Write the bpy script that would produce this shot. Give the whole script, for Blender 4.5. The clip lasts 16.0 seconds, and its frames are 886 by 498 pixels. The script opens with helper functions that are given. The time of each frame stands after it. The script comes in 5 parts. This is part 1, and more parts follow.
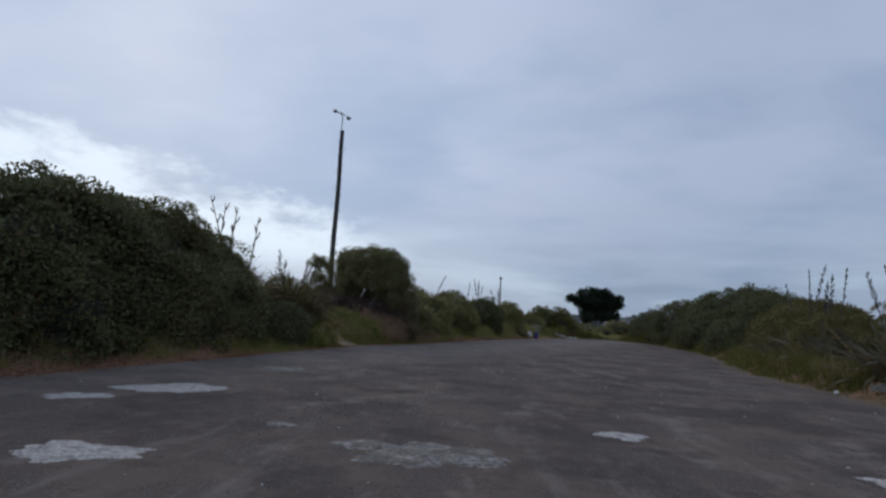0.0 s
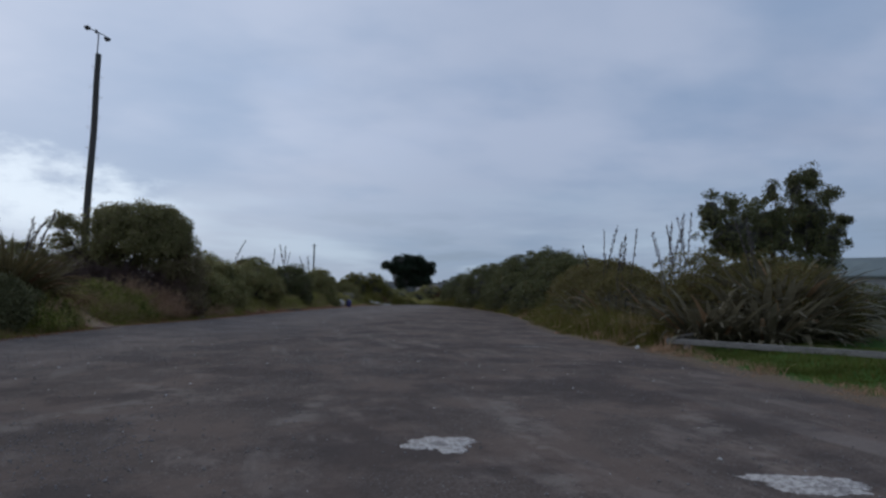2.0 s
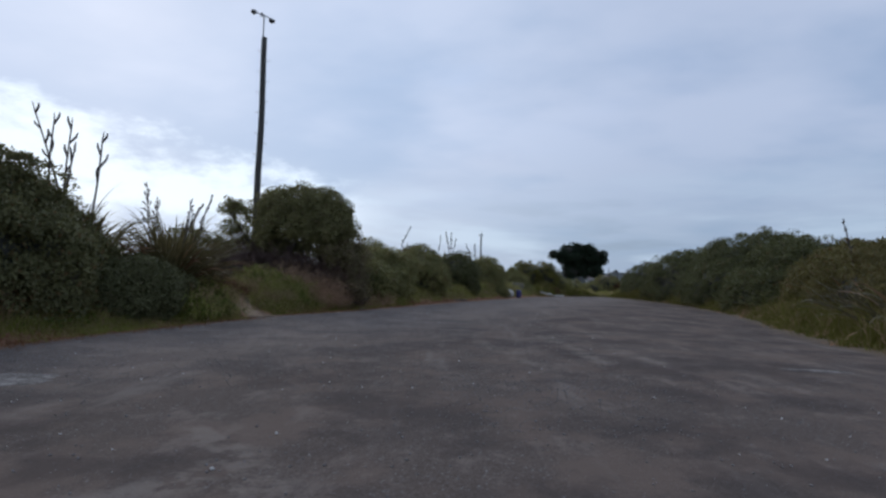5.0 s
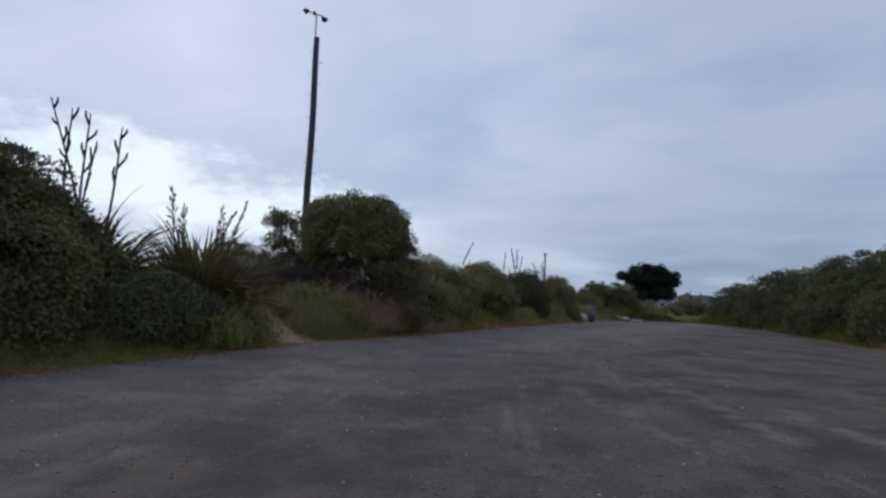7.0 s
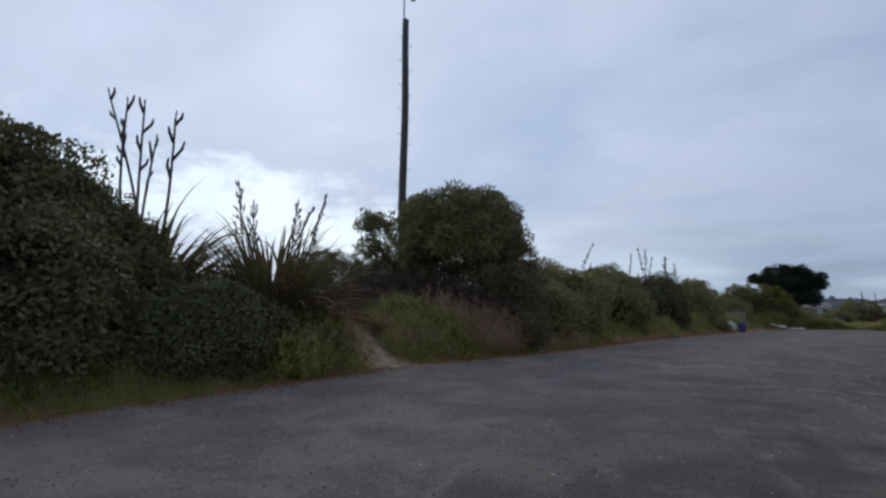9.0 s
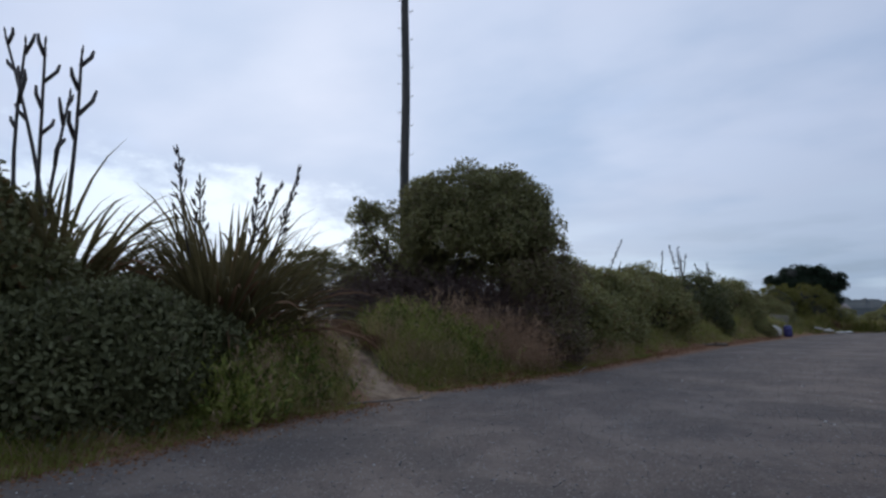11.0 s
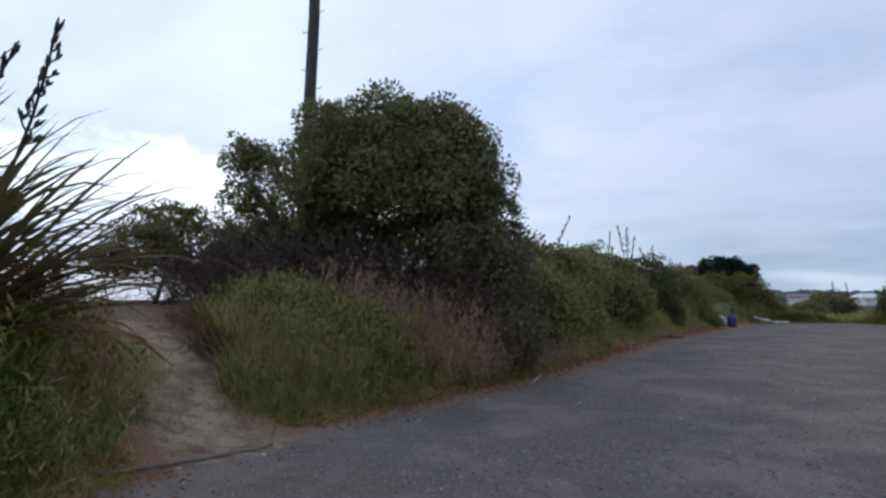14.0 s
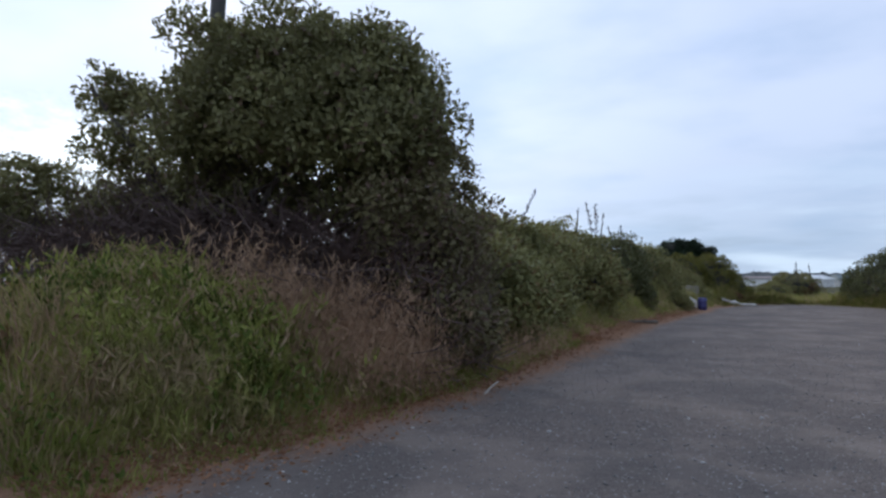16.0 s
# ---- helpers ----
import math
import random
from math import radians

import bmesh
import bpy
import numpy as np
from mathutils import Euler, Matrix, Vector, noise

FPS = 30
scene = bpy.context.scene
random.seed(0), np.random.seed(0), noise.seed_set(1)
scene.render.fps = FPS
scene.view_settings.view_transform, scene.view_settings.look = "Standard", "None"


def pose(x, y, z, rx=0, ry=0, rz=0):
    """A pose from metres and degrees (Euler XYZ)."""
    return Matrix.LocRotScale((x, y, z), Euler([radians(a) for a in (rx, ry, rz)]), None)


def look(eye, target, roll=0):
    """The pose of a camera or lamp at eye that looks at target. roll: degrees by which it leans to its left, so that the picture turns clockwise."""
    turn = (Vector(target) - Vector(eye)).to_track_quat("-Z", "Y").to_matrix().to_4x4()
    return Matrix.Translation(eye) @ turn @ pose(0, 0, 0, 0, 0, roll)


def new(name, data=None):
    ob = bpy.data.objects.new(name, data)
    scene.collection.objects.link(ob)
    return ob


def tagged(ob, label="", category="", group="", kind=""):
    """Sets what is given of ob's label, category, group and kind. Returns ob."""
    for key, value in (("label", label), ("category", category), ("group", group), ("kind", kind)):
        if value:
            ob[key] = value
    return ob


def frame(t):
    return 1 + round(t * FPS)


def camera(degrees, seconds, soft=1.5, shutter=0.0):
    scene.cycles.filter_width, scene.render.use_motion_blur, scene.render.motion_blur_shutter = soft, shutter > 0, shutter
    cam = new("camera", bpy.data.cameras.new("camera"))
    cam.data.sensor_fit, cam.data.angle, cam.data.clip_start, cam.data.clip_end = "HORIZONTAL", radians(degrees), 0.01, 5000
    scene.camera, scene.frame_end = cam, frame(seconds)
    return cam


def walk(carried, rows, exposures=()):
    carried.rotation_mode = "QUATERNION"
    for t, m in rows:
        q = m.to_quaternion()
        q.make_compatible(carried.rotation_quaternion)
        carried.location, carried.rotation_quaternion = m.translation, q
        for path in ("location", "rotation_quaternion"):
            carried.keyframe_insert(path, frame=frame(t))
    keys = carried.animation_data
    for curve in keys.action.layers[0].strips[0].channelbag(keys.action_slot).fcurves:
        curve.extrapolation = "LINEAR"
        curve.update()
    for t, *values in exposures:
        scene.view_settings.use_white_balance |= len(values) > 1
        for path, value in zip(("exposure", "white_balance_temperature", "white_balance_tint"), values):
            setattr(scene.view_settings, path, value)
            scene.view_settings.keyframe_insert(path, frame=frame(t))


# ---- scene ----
cam = camera(79.5, 16.0, soft=2.6)
PATH = [
    (0, (1.422, -1.292, 1.487), (1.286, 0.687, 1.741), 3.1),
    (0.5, (1.605, -0.478, 1.491), (1.617, 1.505, 1.746), 2.8),
    (1, (1.642, -0.044, 1.519), (1.918, 1.921, 1.769), 2.0),
    (1.5, (1.865, 0.686, 1.51), (2.324, 2.621, 1.722), 1.3),
    (2, (2.058, 1.419, 1.445), (2.601, 3.337, 1.606), 1.1),
    (2.5, (2.367, 2.061, 1.445), (2.888, 3.99, 1.545), 1.0),
    (3, (2.391, 2.714, 1.43), (2.755, 4.68, 1.484), 1.3),
    (3.5, (2.517, 3.338, 1.4), (2.711, 5.328, 1.439), 1.5),
    (4, (2.429, 3.996, 1.401), (2.492, 5.994, 1.454), 1.3),
    (6.5, (1.973, 7.96, 1.382), (1.781, 9.943, 1.556), 2.3),
    (7, (1.846, 8.594, 1.414), (1.552, 10.564, 1.593), 2.2),
    (7.5, (1.668, 9.379, 1.36), (1.234, 11.322, 1.541), 2.1),
    (8, (1.37, 10.252, 1.33), (0.825, 12.167, 1.519), 1.6),
    (10.5, (-0.033, 14.098, 1.274), (-0.752, 15.947, 1.524), -0.1),
    (11, (-0.354, 14.802, 1.282), (-1.047, 16.661, 1.533), -0.5),
    (11.5, (-0.501, 15.47, 1.267), (-1.197, 17.328, 1.523), -0.8),
    (12, (-0.614, 16.09, 1.255), (-1.318, 17.946, 1.503), -0.6),
    (12.5, (-0.722, 16.715, 1.253), (-1.421, 18.574, 1.489), -0.3),
    (13, (-0.957, 17.295, 1.286), (-1.534, 19.198, 1.493), 0.5),
    (13.5, (-1.036, 17.921, 1.299), (-1.526, 19.85, 1.496), 0.2),
    (14, (-1.155, 18.483, 1.306), (-1.618, 20.42, 1.494), 0.5),
    (14.5, (-1.199, 19.101, 1.292), (-1.723, 21.022, 1.472), 0.2),
    (15, (-1.255, 19.735, 1.276), (-1.853, 21.636, 1.446), 0.5),
    (15.5, (-1.235, 20.275, 1.287), (-1.703, 22.214, 1.429), 0.5),
    (16, (-1.176, 20.802, 1.3), (-1.515, 22.77, 1.425), 0.3),
]
EXPOSURES = [(0.0, 0.06), (1.5, 0.03), (2.5, 0.11), (3.5, 0.40), (4.2, 0.40), (6.5, 0.13), (8.0, 0.17), (10.5, 0.27), (11.0, 0.31), (13.0, 0.51), (14.5, 0.66), (16.0, 0.78)]
walk(cam, [(t, look(eye, target, roll)) for t, eye, target, roll in PATH], EXPOSURES)


# ---------------------------------------------------------------- node helpers
def link_in(nt, socket, value):
    if isinstance(value, bpy.types.NodeSocket):
        nt.links.new(value, socket)
    elif isinstance(value, (tuple, list)) and len(value) == 3 and socket.type == "RGBA":
        socket.default_value = (*value, 1)
    else:
        socket.default_value = value


def node(nt, kind, **ins):
    n = nt.nodes.new(kind)
    for key, value in ins.items():
        link_in(nt, n.inputs[int(key[1:])] if key[0] == "_" else n.inputs[key], value)
    return n


def calc(nt, op, a, b=0.0, clamp=False):
    n = node(nt, "ShaderNodeMath", _0=a, _1=b)
    n.operation, n.use_clamp = op, clamp
    return n.outputs[0]


def mixed(nt, fac, a, b, blend="MIX"):
    n = node(nt, "ShaderNodeMix")
    n.data_type, n.blend_type = "RGBA", blend
    link_in(nt, n.inputs[0], fac)
    link_in(nt, n.inputs[6], a)
    link_in(nt, n.inputs[7], b)
    return n.outputs[2]


def span(nt, value, lo, hi, a=0.0, b=1.0):
    n = node(nt, "ShaderNodeMapRange")
    n.interpolation_type = "SMOOTHSTEP"
    for i, v in enumerate((value, lo, hi, a, b)):
        link_in(nt, n.inputs[i], v)
    return n.outputs[0]


def noise_tex(nt, vec, scale, detail=4.0, rough=0.55, out=0):
    n = node(nt, "ShaderNodeTexNoise", Scale=scale, Detail=detail, Roughness=rough)
    nt.links.new(vec, n.inputs["Vector"])
    return n.outputs[out]


def scaled(nt, vec, x, y, z, turn=0.0, shift=0.0):
    n = node(nt, "ShaderNodeMapping", Vector=vec)
    n.inputs["Scale"].default_value = (x, y, z)
    n.inputs["Rotation"].default_value = (0, 0, radians(turn))
    n.inputs["Location"].default_value = (shift, shift * 0.6, 0)
    return n.outputs[0]


def mask(nt, name):
    n = node(nt, "ShaderNodeAttribute")
    n.attribute_name = name
    return n.outputs["Fac"]


def material(name):
    m = bpy.data.materials.new(name)
    m.use_nodes = True
    nt = m.node_tree
    return m, nt, nt.nodes["Principled BSDF"], node(nt, "ShaderNodeTexCoord").outputs["Object"]


def bumped(nt, bsdf, height, strength=0.4, distance=0.02):
    b = node(nt, "ShaderNodeBump", Strength=strength, Distance=distance, Height=height)
    nt.links.new(b.outputs[0], bsdf.inputs["Normal"])


# ---------------------------------------------------------------- sky and sun
GLOW_AZ = radians(36)      # the bright break low in the cloud, to the seaward side
world = bpy.data.worlds.new("overcast_sky")
scene.world = world
world.use_nodes = True
wt = world.node_tree
wt.nodes.clear()
wdir = node(wt, "ShaderNodeTexCoord").outputs["Generated"]
sky = node(wt, "ShaderNodeTexSky")
sky.sky_type, sky.sun_disc = "NISHITA", False
sky.sun_elevation, sky.sun_rotation = radians(26), -GLOW_AZ
wx = node(wt, "ShaderNodeSeparateXYZ", _0=wdir)
dx, dy, dz = wx.outputs
up = calc(wt, "MAXIMUM", dz, 0.0)
flat = calc(wt, "ADD", up, 0.20)
plane = node(wt, "ShaderNodeCombineXYZ", _0=calc(wt, "DIVIDE", dx, flat), _1=calc(wt, "DIVIDE", dy, flat), _2=0.0).outputs[0]
plane = scaled(wt, plane, 0.8, 1.1, 1.0, 30, 5.3)
big = noise_tex(wt, plane, 0.75, 4.0, 0.5)
fine = noise_tex(wt, plane, 2.2, 5.0, 0.5)
cloud_fac = calc(wt, "ADD", calc(wt, "MULTIPLY", big, 0.66), calc(wt, "MULTIPLY", fine, 0.34))
cloud = mixed(wt, span(wt, cloud_fac, 0.38, 0.60), (0.300, 0.400, 0.575), (0.475, 0.545, 0.70))
blush = noise_tex(wt, plane, 0.5, 3.0)
cloud = mixed(wt, span(wt, blush, 0.46, 0.66, 0.0, 0.35), cloud, (0.535, 0.54, 0.65))
gap = noise_tex(wt, scaled(wt, plane, 1.0, 1.0, 1.0, 75), 0.9, 4.0, 0.55)
cloud = mixed(wt, calc(wt, "MULTIPLY", span(wt, gap, 0.52, 0.68), span(wt, dx, -0.75, 0.25, 0.75, 0.1)), cloud, (0.50, 0.64, 0.93))
low = span(wt, up, 0.02, 0.30, 1.0, 0.0)
cloud = mixed(wt, calc(wt, "MULTIPLY", low, 0.72), cloud, (0.30, 0.385, 0.51))
strip = scaled(wt, wdir, 1.8, 1.8, 11.0)
strips = noise_tex(wt, strip, 1.7, 5.0, 0.5)
cloud = mixed(wt, calc(wt, "MULTIPLY", span(wt, strips, 0.48, 0.66), span(wt, up, 0.02, 0.24, 0.8, 0.0)), cloud, (0.50, 0.61, 0.74))
cloud = mixed(wt, calc(wt, "MULTIPLY", span(wt, strips, 0.46, 0.34), span(wt, up, 0.03, 0.22, 0.6, 0.0)), cloud, (0.25, 0.32, 0.42))
# the break in the cloud: low, rising to the seaward side, torn by noise
left = calc(wt, "MULTIPLY", dx, -1.0)
wide = calc(wt, "MULTIPLY", calc(wt, "MULTIPLY", span(wt, left, 0.10, 0.30), span(wt, left, 0.75, 0.97, 1.0, 0.15)), span(wt, dy, -0.1, 0.25))
torn = calc(wt, "ADD", dz, calc(wt, "MULTIPLY", calc(wt, "SUBTRACT", noise_tex(wt, scaled(wt, wdir, 3.0, 3.0, 7.0), 2.0, 8.0, 0.66), 0.5), 0.30))
middle = calc(wt, "ADD", 0.055, calc(wt, "MULTIPLY", left, 0.165))
belt = span(wt, calc(wt, "ABSOLUTE", calc(wt, "SUBTRACT", torn, middle)), 0.015, 0.095, 0.92, 0.0)
cloud = mixed(wt, span(wt, left, -0.45, 0.75, 0.0, 0.34), cloud, (0.60, 0.70, 0.90))
cloud = mixed(wt, calc(wt, "MULTIPLY", calc(wt, "MULTIPLY", wide, belt), span(wt, dz, 0.045, 0.12, 0.12, 1.0)), cloud, (0.74, 0.85, 0.98))
# the cloud thickens inland
cloud = mixed(wt, span(wt, dx, -0.10, 0.42, 0.0, 1.0), cloud, (0.83, 0.85, 0.88), "MULTIPLY")
b_sky = node(wt, "ShaderNodeBackground", Color=sky.outputs[0], Strength=0.08)
b_cloud = node(wt, "ShaderNodeBackground", Color=cloud, Strength=1.0)
mix_bg = node(wt, "ShaderNodeMixShader", _0=0.93, _1=b_sky.outputs[0], _2=b_cloud.outputs[0])
out = node(wt, "ShaderNodeOutputWorld")
wt.links.new(mix_bg.outputs[0], out.inputs[0])

sun = bpy.data.lights.new("sun", "SUN")
sun.energy, sun.angle, sun.color = 0.5, radians(20), (1.0, 0.94, 0.88)
sun_ob = new("sun", sun)
sun_ob.matrix_world = look((-40 * math.sin(GLOW_AZ), 40 * math.cos(GLOW_AZ), 20), (0, 0, 0))


# ---------------------------------------------------------------- materials
def leaf_material(name, dark, light, dead=(0.16, 0.09, 0.04), dead_share=0.03, gloss=0.45, patch=1.3, thin=0.24, rust=None):
    m, nt, b, co = material(name)
    isl = node(nt, "ShaderNodeNewGeometry").outputs["Random Per Island"]
    clump = noise_tex(nt, co, patch * 2.6, 2.0)
    tone = calc(nt, "ADD", calc(nt, "MULTIPLY", isl, 0.45), span(nt, clump, 0.30, 0.70, 0.0, 0.55))
    c = mixed(nt, tone, dark, light)
    c = mixed(nt, span(nt, noise_tex(nt, co, patch, 3.0), 0.35, 0.68, 0.0, 0.65), c, tuple(v * 0.78 for v in dark))
    if rust:
        c = mixed(nt, span(nt, noise_tex(nt, scaled(nt, co, 1, 1, 1, 0, 7.7), 0.9, 4.0, 0.6), 0.46, 0.61, 0.0, 0.75), c, mixed(nt, isl, tuple(v * 0.6 for v in rust), rust))
    c = mixed(nt, span(nt, isl, 1.0 - dead_share, 1.0 - dead_share + 0.004), c, dead)
    link_in(nt, b.inputs["Base Color"], c)
    b.inputs["Roughness"].default_value = gloss
    b.inputs["Specular IOR Level"].default_value = 0.12
    tr = node(nt, "ShaderNodeBsdfTranslucent", Color=mixed(nt, 0.5, c, light))
    mx = node(nt, "ShaderNodeMixShader", _0=thin, _1=b.outputs[0], _2=tr.outputs[0])
    nt.links.new(mx.outputs[0], nt.nodes["Material Output"].inputs[0])
    return m


def plain_material(name, a, b_col, scale=6.0, rough=0.8, bump=0.3, dist=0.01, stretch=(1, 1, 1), metal=0.0):
    m, nt, b, co = material(name)
    v = scaled(nt, co, *stretch)
    n1, n2 = noise_tex(nt, v, scale, 5.0), noise_tex(nt, v, scale * 0.17, 3.0)
    c = mixed(nt, span(nt, n1, 0.3, 0.7), a, b_col)
    c = mixed(nt, span(nt, n2, 0.4, 0.7, 0.0, 0.5), c, tuple(x * 0.65 for x in a))
    link_in(nt, b.inputs["Base Color"], c)
    link_in(nt, b.inputs["Roughness"], span(nt, n1, 0.2, 0.8, rough - 0.1, min(1.0, rough + 0.1)))
    b.inputs["Metallic"].default_value = metal
    bumped(nt, b, n1, bump, dist)
    return m


def ground_material():
    m, nt, b, co = material("ground_surface")
    s = mask(nt, "outside")
    p = mask(nt, "path_way")
    lawn = mask(nt, "lawn")
    bare = mask(nt, "bare")
    strewn = mask(nt, "strewn")
    edge = calc(nt, "ADD", s, calc(nt, "MULTIPLY", calc(nt, "SUBTRACT", noise_tex(nt, co, 1.7, 5.0, 0.65), 0.5), 1.1))
    # gravel: dark grey chips, brown silt, pale worn streaks along the driving line
    chips = node(nt, "ShaderNodeTexVoronoi", Vector=co, Scale=75.0)
    chip_tone = node(nt, "ShaderNodeSeparateColor", _0=chips.outputs["Color"]).outputs[0]
    gravel = mixed(nt, chip_tone, (0.094, 0.075, 0.064), (0.164, 0.136, 0.118))
    gravel = mixed(nt, span(nt, chip_tone, 0.975, 0.99), gravel, (0.24, 0.235, 0.23))
    silt = noise_tex(nt, co, 0.75, 8.0, 0.68)
    gravel = mixed(nt, span(nt, silt, 0.46, 0.58, 0.0, 0.8), gravel, (0.172, 0.133, 0.110))
    streak = noise_tex(nt, scaled(nt, co, 1.3, 0.20, 1.0, 14), 0.9, 6.0, 0.65)
    gravel = mixed(nt, span(nt, streak, 0.55, 0.68, 0.0, 0.8), gravel, (0.222, 0.190, 0.168))
    blotch = noise_tex(nt, scaled(nt, co, 1.0, 0.6, 1.0, 10), 1.4, 8.0, 0.72)
    gravel = mixed(nt, span(nt, blotch, 0.53, 0.64, 0.0, 0.75), gravel, (0.218, 0.180, 0.156))
    wet = noise_tex(nt, co, 0.5, 7.0, 0.66)
    gravel = mixed(nt, span(nt, wet, 0.47, 0.60, 0.0, 0.62), gravel, (0.068, 0.057, 0.053))
    # paler gravel mix: partly its own tone, partly an exposure lift put into colour
    pale_mix = mixed(nt, chip_tone, (0.120, 0.096, 0.083), (0.205, 0.170, 0.150))
    pale_mix = mixed(nt, span(nt, silt, 0.46, 0.58, 0.0, 0.75), pale_mix, (0.226, 0.184, 0.158))
    pale_mix = mixed(nt, span(nt, streak, 0.55, 0.70, 0.0, 0.5), pale_mix, (0.245, 0.207, 0.182))
    pale_mix = mixed(nt, span(nt, wet, 0.47, 0.60, 0.0, 0.5), pale_mix, (0.108, 0.095, 0.089))
    pale_mix = mixed(nt, span(nt, chip_tone, 0.965, 0.98), pale_mix, (0.34, 0.33, 0.32))
    gravel = mixed(nt, 1.0, gravel, (0.90, 0.87, 0.86), "MULTIPLY")
    gravel = mixed(nt, calc(nt, "MULTIPLY", mask(nt, "paler_gravel"), 0.9), gravel, pale_mix)
    # pale dust along wheel lines, torn by noise
    dusty = calc(nt, "MULTIPLY", mask(nt, "dust"), span(nt, noise_tex(nt, co, 2.4, 7.0, 0.7), 0.38, 0.62))
    gravel = mixed(nt, span(nt, dusty, 0.12, 0.80, 0.0, 0.55), gravel, (0.25, 0.210, 0.180))
    # brown litter along the edge, then soil and turf
    litter_n = noise_tex(nt, co, 14.0, 5.0, 0.7)
    litter = mixed(nt, litter_n, (0.19, 0.10, 0.06), (0.345, 0.205, 0.13))
    litter = mixed(nt, mask(nt, "inland"), litter, mixed(nt, litter_n, (0.10, 0.075, 0.05), (0.20, 0.15, 0.11)))
    soil = mixed(nt, noise_tex(nt, co, 5.0, 6.0, 0.7), (0.035, 0.04, 0.018), (0.10, 0.095, 0.045))
    soil = mixed(nt, span(nt, noise_tex(nt, co, 0.9, 3.0), 0.45, 0.65, 0.0, 0.6), soil, (0.12, 0.085, 0.05))
    turf = mixed(nt, noise_tex(nt, co, 9.0, 4.0), (0.035, 0.085, 0.015), (0.07, 0.14, 0.03))
    soil = mixed(nt, lawn, soil, turf)
    earth = mixed(nt, noise_tex(nt, co, 4.0, 6.0, 0.7), (0.13, 0.085, 0.058), (0.26, 0.18, 0.13))
    soil = mixed(nt, bare, soil, earth)
    sand = mixed(nt, span(nt, noise_tex(nt, co, 2.6, 7.0, 0.7), 0.36, 0.64), (0.18, 0.118, 0.080), (0.40, 0.292, 0.203))
    sand = mixed(nt, span(nt, noise_tex(nt, co, 7.0, 6.0, 0.7), 0.54, 0.66, 0.0, 0.7), sand, (0.13, 0.085, 0.06))
    sand = mixed(nt, span(nt, noise_tex(nt, co, 32.0, 3.0), 0.62, 0.7, 0.0, 0.6), sand, (0.10, 0.075, 0.055))
    c = mixed(nt, span(nt, calc(nt, "ADD", edge, calc(nt, "MULTIPLY", strewn, 0.65)), -0.55, 0.10), gravel, litter)
    c = mixed(nt, span(nt, edge, 0.30, 0.65), c, soil)
    pw = calc(nt, "ADD", p, calc(nt, "MULTIPLY", calc(nt, "SUBTRACT", noise_tex(nt, co, 3.5, 6.0, 0.65), 0.5), 0.9))
    c = mixed(nt, span(nt, pw, 0.42, 0.62), c, sand)
    link_in(nt, b.inputs["Base Color"], c)
    b.inputs["Roughness"].default_value = 0.93
    b.inputs["Specular IOR Level"].default_value = 0.1
    h = calc(nt, "ADD", calc(nt, "MULTIPLY", chips.outputs["Distance"], -0.5), calc(nt, "MULTIPLY", litter_n, 0.6))
    bumped(nt, b, h, 0.7, 0.02)
    return m


M_GROUND = ground_material()
M_COPROSMA = leaf_material("coprosma_leaf", (0.084, 0.090, 0.038), (0.150, 0.151, 0.064))
M_NGAIO = leaf_material("ngaio_leaf", (0.145, 0.137, 0.060), (0.258, 0.244, 0.104), dead=(0.17, 0.11, 0.08), dead_share=0.06)
M_LOWBUSH = leaf_material("low_shrub_leaf", (0.100, 0.104, 0.048), (0.165, 0.163, 0.080), dead=(0.12, 0.10, 0.06))
M_HEDGE = leaf_material("hedge_leaf", (0.182, 0.182, 0.070), (0.295, 0.270, 0.112), dead_share=0.10)
M_BROWNSCRUB = leaf_material("brown_scrub_leaf", (0.112, 0.068, 0.050), (0.195, 0.126, 0.090), dead_share=0.1)
# ngaio leaf again, darkened in colour for shade, with more dead leaves
M_NGAIO_SHADE = leaf_material("ngaio_leaf_painted_shade", (0.132, 0.112, 0.056), (0.228, 0.200, 0.094), dead=(0.16, 0.10, 0.08), dead_share=0.15)
M_OLIVE = leaf_material("olive_shrub_leaf", (0.112, 0.112, 0.049), (0.196, 0.184, 0.082), dead_share=0.05)
M_SCRUB = leaf_material("scrub_leaf", (0.116, 0.105, 0.036), (0.209, 0.175, 0.066), dead_share=0.10)
M_YELLOW = leaf_material("yellow_leaf", (0.121, 0.121, 0.028), (0.209, 0.184, 0.048))
M_PINE = leaf_material("pine_needles", (0.018, 0.030, 0.018), (0.035, 0.050, 0.028), dead_share=0.0)
M_FLAX = leaf_material("flax_blade", (0.094, 0.080, 0.036), (0.209, 0.170, 0.080), dead=(0.27, 0.16, 0.08), dead_share=0.06, gloss=0.38)
M_FLAXBASE = leaf_material("dead_flax_blade", (0.099, 0.050, 0.027), (0.275, 0.160, 0.092), dead_share=0.0, gloss=0.7)
M_WEED = leaf_material("rank_weed", (0.180, 0.200, 0.050), (0.450, 0.405, 0.135), dead=(0.45, 0.31, 0.20), dead_share=0.16, gloss=0.6, patch=2.2, thin=0.3, rust=(0.40, 0.28, 0.18))
M_LITTER = leaf_material("dry_leaf_litter", (0.187, 0.087, 0.044), (0.396, 0.213, 0.120), dead_share=0.0, gloss=0.8)
M_FLAXRIGHT = leaf_material("grey_flax_blade", (0.085, 0.076, 0.046), (0.255, 0.222, 0.145), dead=(0.30, 0.175, 0.095), dead_share=0.08, gloss=0.4)
